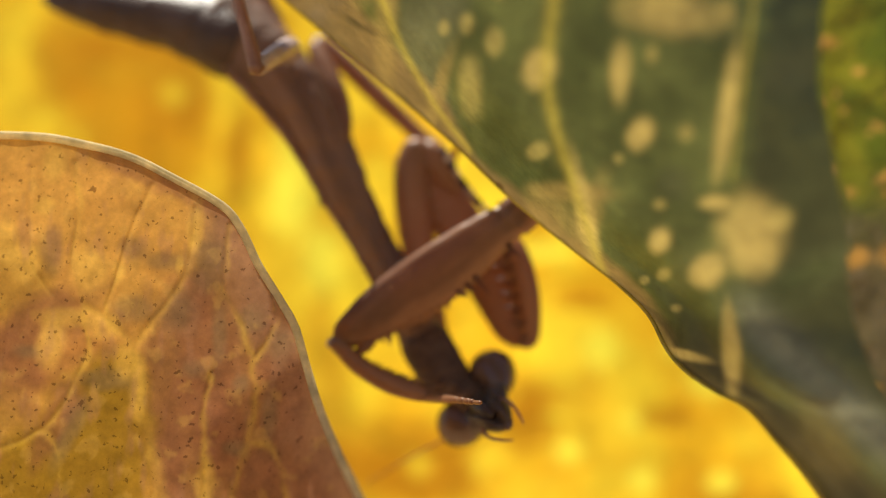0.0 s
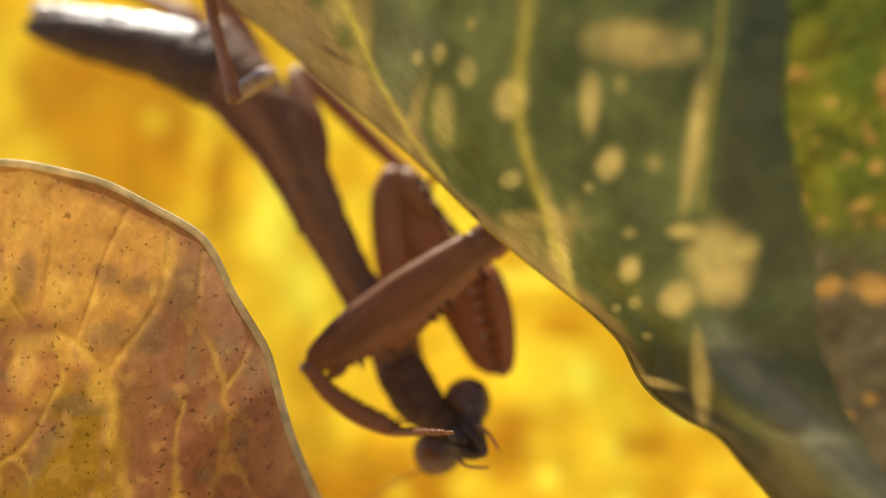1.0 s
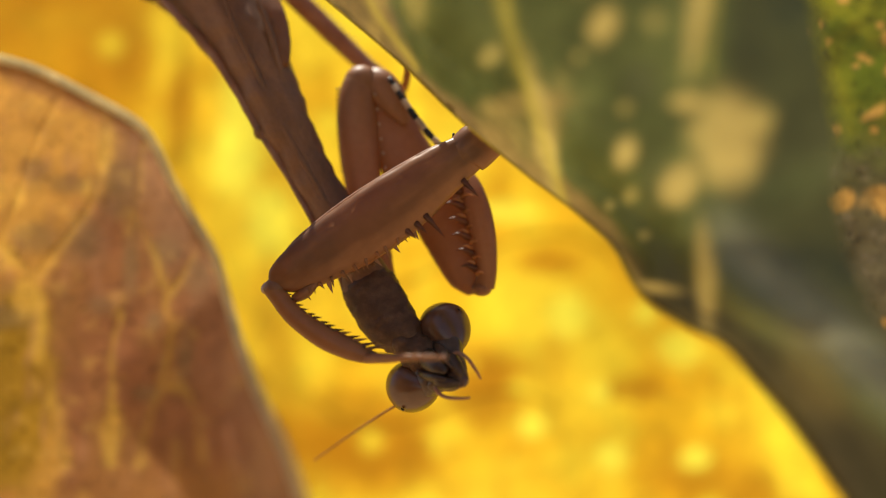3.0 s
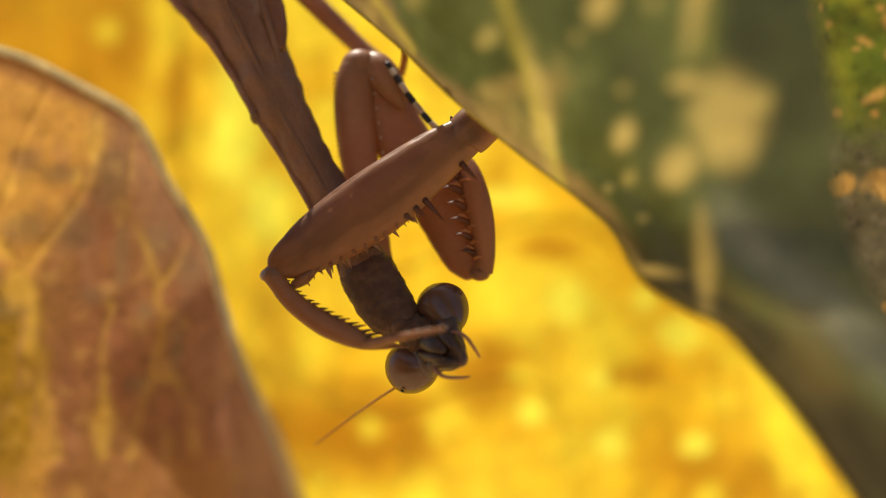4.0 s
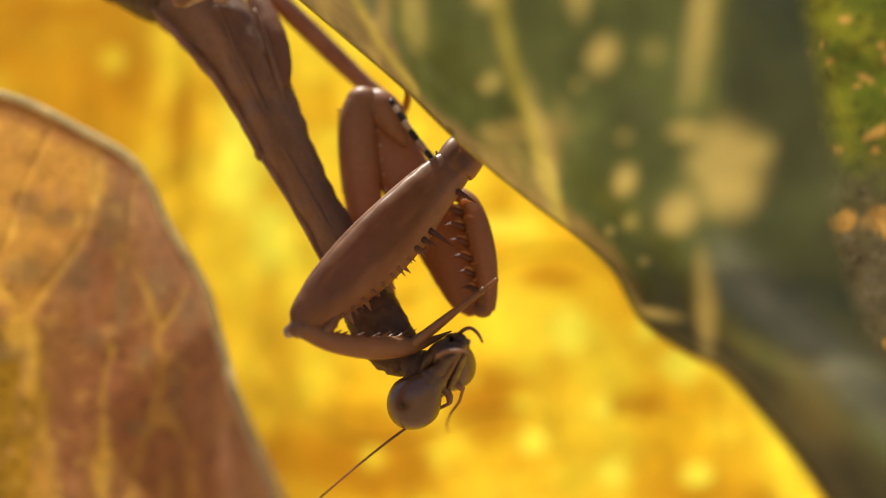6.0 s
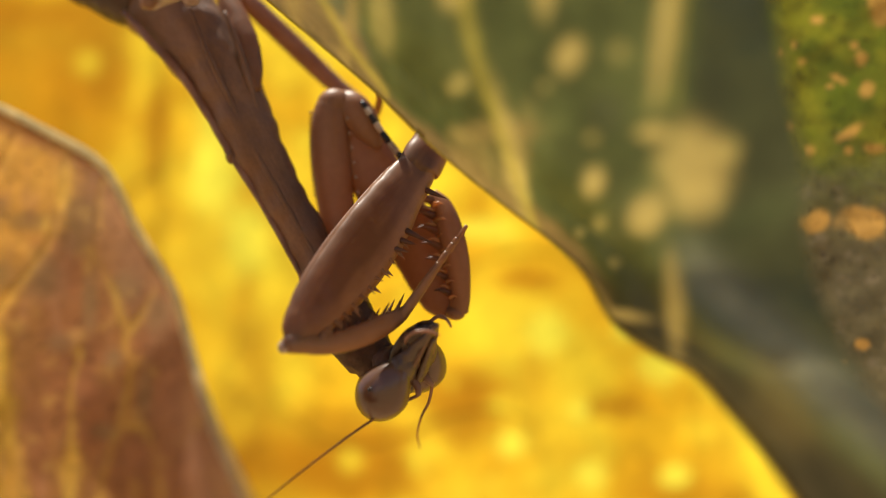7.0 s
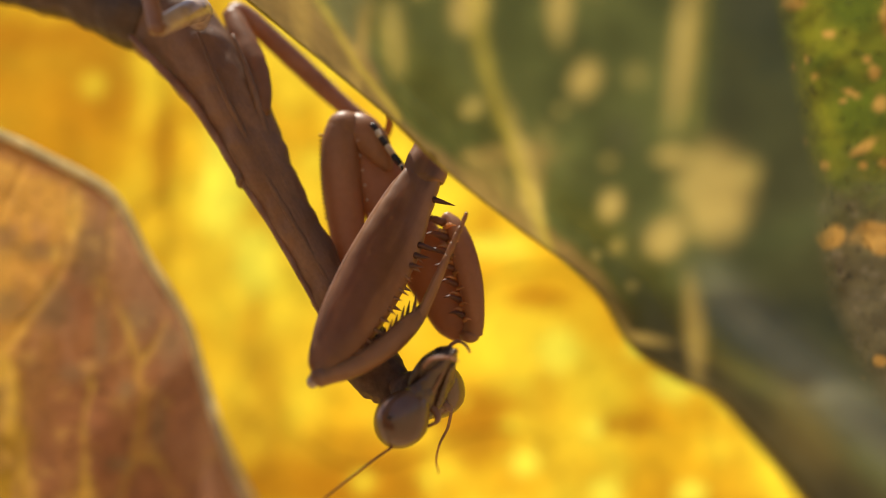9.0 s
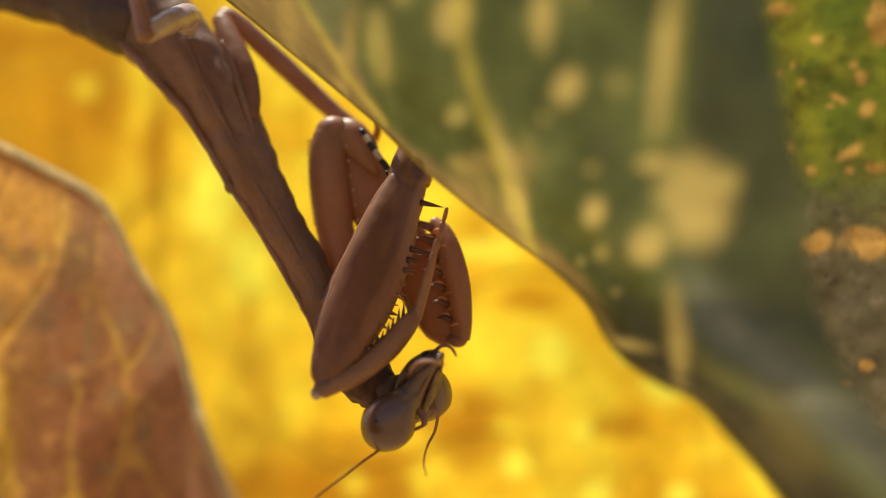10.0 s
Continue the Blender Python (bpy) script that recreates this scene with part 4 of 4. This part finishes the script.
for side in (-1, 1):
    drawn("cheek_ridge", [(side * 0.9, 0.9, 1.95), (side * 0.8, 1.7, 1.8), (side * 0.55, 2.5, 1.7), (side * 0.3, 3.3, 1.6)], [0.1, 0.13, 0.12, 0.07], None, M_BODY, head, seg=8, rough=0.2, grain=3)


def turned(origin, ahead, below):
    """A pose in the insect's space: x ahead, z away from below; millimetres."""
    a = Vector(ahead).normalized()
    z = (-Vector(below) + a * a.dot(Vector(below))).normalized()
    y = z.cross(a)
    m = Matrix((a, y, z)).transposed().to_4x4()
    m.translation = Vector(origin) * 0.001
    return m


def head_pose(origin, eyes, mouth):
    x = Vector(eyes).normalized()
    y = (Vector(mouth) - x * x.dot(Vector(mouth))).normalized()
    m = Matrix((x, y, x.cross(y))).transposed().to_4x4()
    m.translation = Vector(origin) * 0.001
    return m


# seconds; hip, shoulder joint, knee, wrist and foot tip of the grasping foreleg
LEG = [
    (0, (-4.10, -1.20, 0.97), (1.00, -2.40, 6.13), (-7.91, -3.03, -0.73), (-3.03, -3.45, -3.27), (-0.05, -7.59, -3.19)),
    (1, (-4.10, -1.20, 0.97), (0.84, -2.40, 6.26), (-8.06, -3.02, -0.62), (-3.48, -3.42, -3.67), (-0.12, -7.24, -3.36)),
    (2, (-4.10, -1.20, 0.97), (0.77, -2.40, 5.88), (-7.64, -5.39, -1.00), (-2.70, -5.20, -3.45), (0.35, -9.29, -3.28)),
    (2.5, (-4.10, -1.20, 0.97), (1.13, -2.40, 5.96), (-7.81, -3.01, -0.88), (-3.22, -3.40, -3.92), (0.70, -6.66, -3.81)),
    (2.7, (-4.10, -1.20, 0.97), (1.13, -2.40, 5.96), (-7.81, -3.01, -0.88), (-3.22, -3.40, -3.92), (0.70, -6.66, -3.81)),
    (4.5, (-4.10, -1.20, 0.97), (1.16, -2.40, 6.04), (-7.66, -3.00, -0.94), (-3.10, -3.40, -4.01), (0.68, -6.67, -2.97)),
    (5, (-4.10, -1.20, 0.97), (1.18, -2.40, 6.06), (-7.64, -2.99, -0.92), (-3.11, -3.40, -4.04), (0.56, -6.77, -2.96)),
    (5.2, (-4.10, -1.20, 0.97), (1.18, -2.40, 6.06), (-7.64, -2.99, -0.92), (-3.11, -3.40, -4.04), (0.56, -6.77, -2.96)),
    (6.3, (-4.10, -1.20, 0.97), (0.10, -0.50, 6.76), (-5.95, -4.80, -1.72), (-1.04, -2.28, -1.90), (2.70, -2.33, 1.57)),
    (6.5, (-4.10, -1.20, 0.97), (0.10, -0.50, 6.76), (-5.95, -4.80, -1.72), (-1.04, -2.28, -1.90), (2.70, -2.33, 1.57)),
    (7, (-4.10, -1.20, 0.97), (-0.13, -0.50, 6.76), (-5.05, -5.40, -2.12), (-0.55, -2.52, -0.74), (2.34, -2.82, 3.46)),
    (7.5, (-4.10, -1.20, 0.97), (-0.36, -0.50, 7.31), (-5.04, -4.36, -2.18), (-0.52, -2.40, 0.30), (1.92, -2.78, 4.76)),
    (8, (-4.10, -1.20, 0.97), (-0.59, -0.50, 7.18), (-4.52, -4.68, -2.52), (-0.21, -2.40, 0.06), (1.74, -2.86, 4.75)),
    (8.5, (-4.10, -1.20, 0.97), (-0.56, -0.50, 7.21), (-4.35, -4.68, -2.54), (-0.02, -2.64, 0.22), (1.75, -3.09, 4.98)),
    (9, (-4.10, -1.20, 0.97), (-0.53, -0.50, 7.41), (-4.66, -4.10, -2.43), (-0.36, -2.18, 0.45), (1.69, -2.65, 5.09)),
    (9.5, (-4.10, -1.20, 0.97), (-0.53, -0.50, 7.37), (-4.28, -4.14, -2.61), (-0.27, -1.78, 0.35), (1.49, -2.26, 5.11)),
    (10, (-4.10, -1.20, 0.97), (-0.65, -0.50, 7.48), (-3.91, -4.06, -2.70), (0.04, -2.22, 0.68), (1.39, -2.75, 5.57)),
]
# seconds; neck joint, way from eye to eye, way to the mouth
HEAD = [
    (0, (-1.78, -1.16, -2.83), (0.5, 0, 0.86), (0.5, -0.75, -0.24)),
    (1, (-1.75, -1.16, -2.91), (0.48, 0, 0.88), (0.5, -0.75, -0.24)),
    (2, (-1.71, -1.16, -2.74), (0.44, 0, 0.9), (0.5, -0.75, -0.24)),
    (2.5, (-1.67, -1.16, -3.32), (0.46, 0, 0.89), (0.5, -0.75, -0.24)),
    (4.5, (-1.64, -1.16, -3.03), (0.43, 0, 0.9), (0.5, -0.75, -0.24)),
    (5.2, (-1.38, -1.16, -3.18), (0.43, 0, 0.9), (0.5, -0.75, -0.24)),
    (6.3, (-1.57, -1.01, -2.88), (0.46, 0.79, 0.4), (0.44, -0.59, 0.67)),
    (7, (-1.65, -1.01, -2.67), (0.46, 0.79, 0.4), (0.44, -0.59, 0.67)),
    (8, (-1.41, -1.01, -2.84), (0.46, 0.79, 0.4), (0.44, -0.59, 0.67)),
    (9, (-1.48, -1.01, -2.73), (0.46, 0.79, 0.4), (0.44, -0.59, 0.67)),
    (10, (-1.50, -1.01, -2.68), (0.46, 0.79, 0.4), (0.44, -0.59, 0.67)),
]


def motions():
    walk(brown_leaf, [(t, pose(x * 0.001, 0, z * 0.001)) for t, x, z in ((0, 0.1, 0), (1.5, 0, 0), (2.7, 0, 0), (4, -0.2, -0.26), (5.2, -0.4, -0.52), (6.4, -0.38, -0.34), (10, -0.42, -0.36))])
    coxa, femur, tibia, foot = [], [], [], []
    for t, hip, joint, knee, wrist, toe in LEG:
        hip, joint, knee, wrist, toe = (Vector(p) for p in (hip, joint, knee, wrist, toe))
        coxa.append((t, turned(hip, joint - hip, (0.5, 0, -0.8))))
        femur.append((t, turned(joint, knee - joint, FEMUR_BELLY)))
        tibia.append((t, turned(knee, wrist - knee, knee - joint)))
        foot.append((t, turned(wrist, toe - wrist, (0.4, 0, -0.8))))
    walk(near_coxa, coxa)
    walk(near_femur, femur)
    walk(near_tibia, tibia)
    walk(near_foot, foot)
    walk(head, [(t, head_pose(*rest)) for t, *rest in HEAD])


FEMUR_BELLY = (0.75, 0.25, -0.65)
motions()
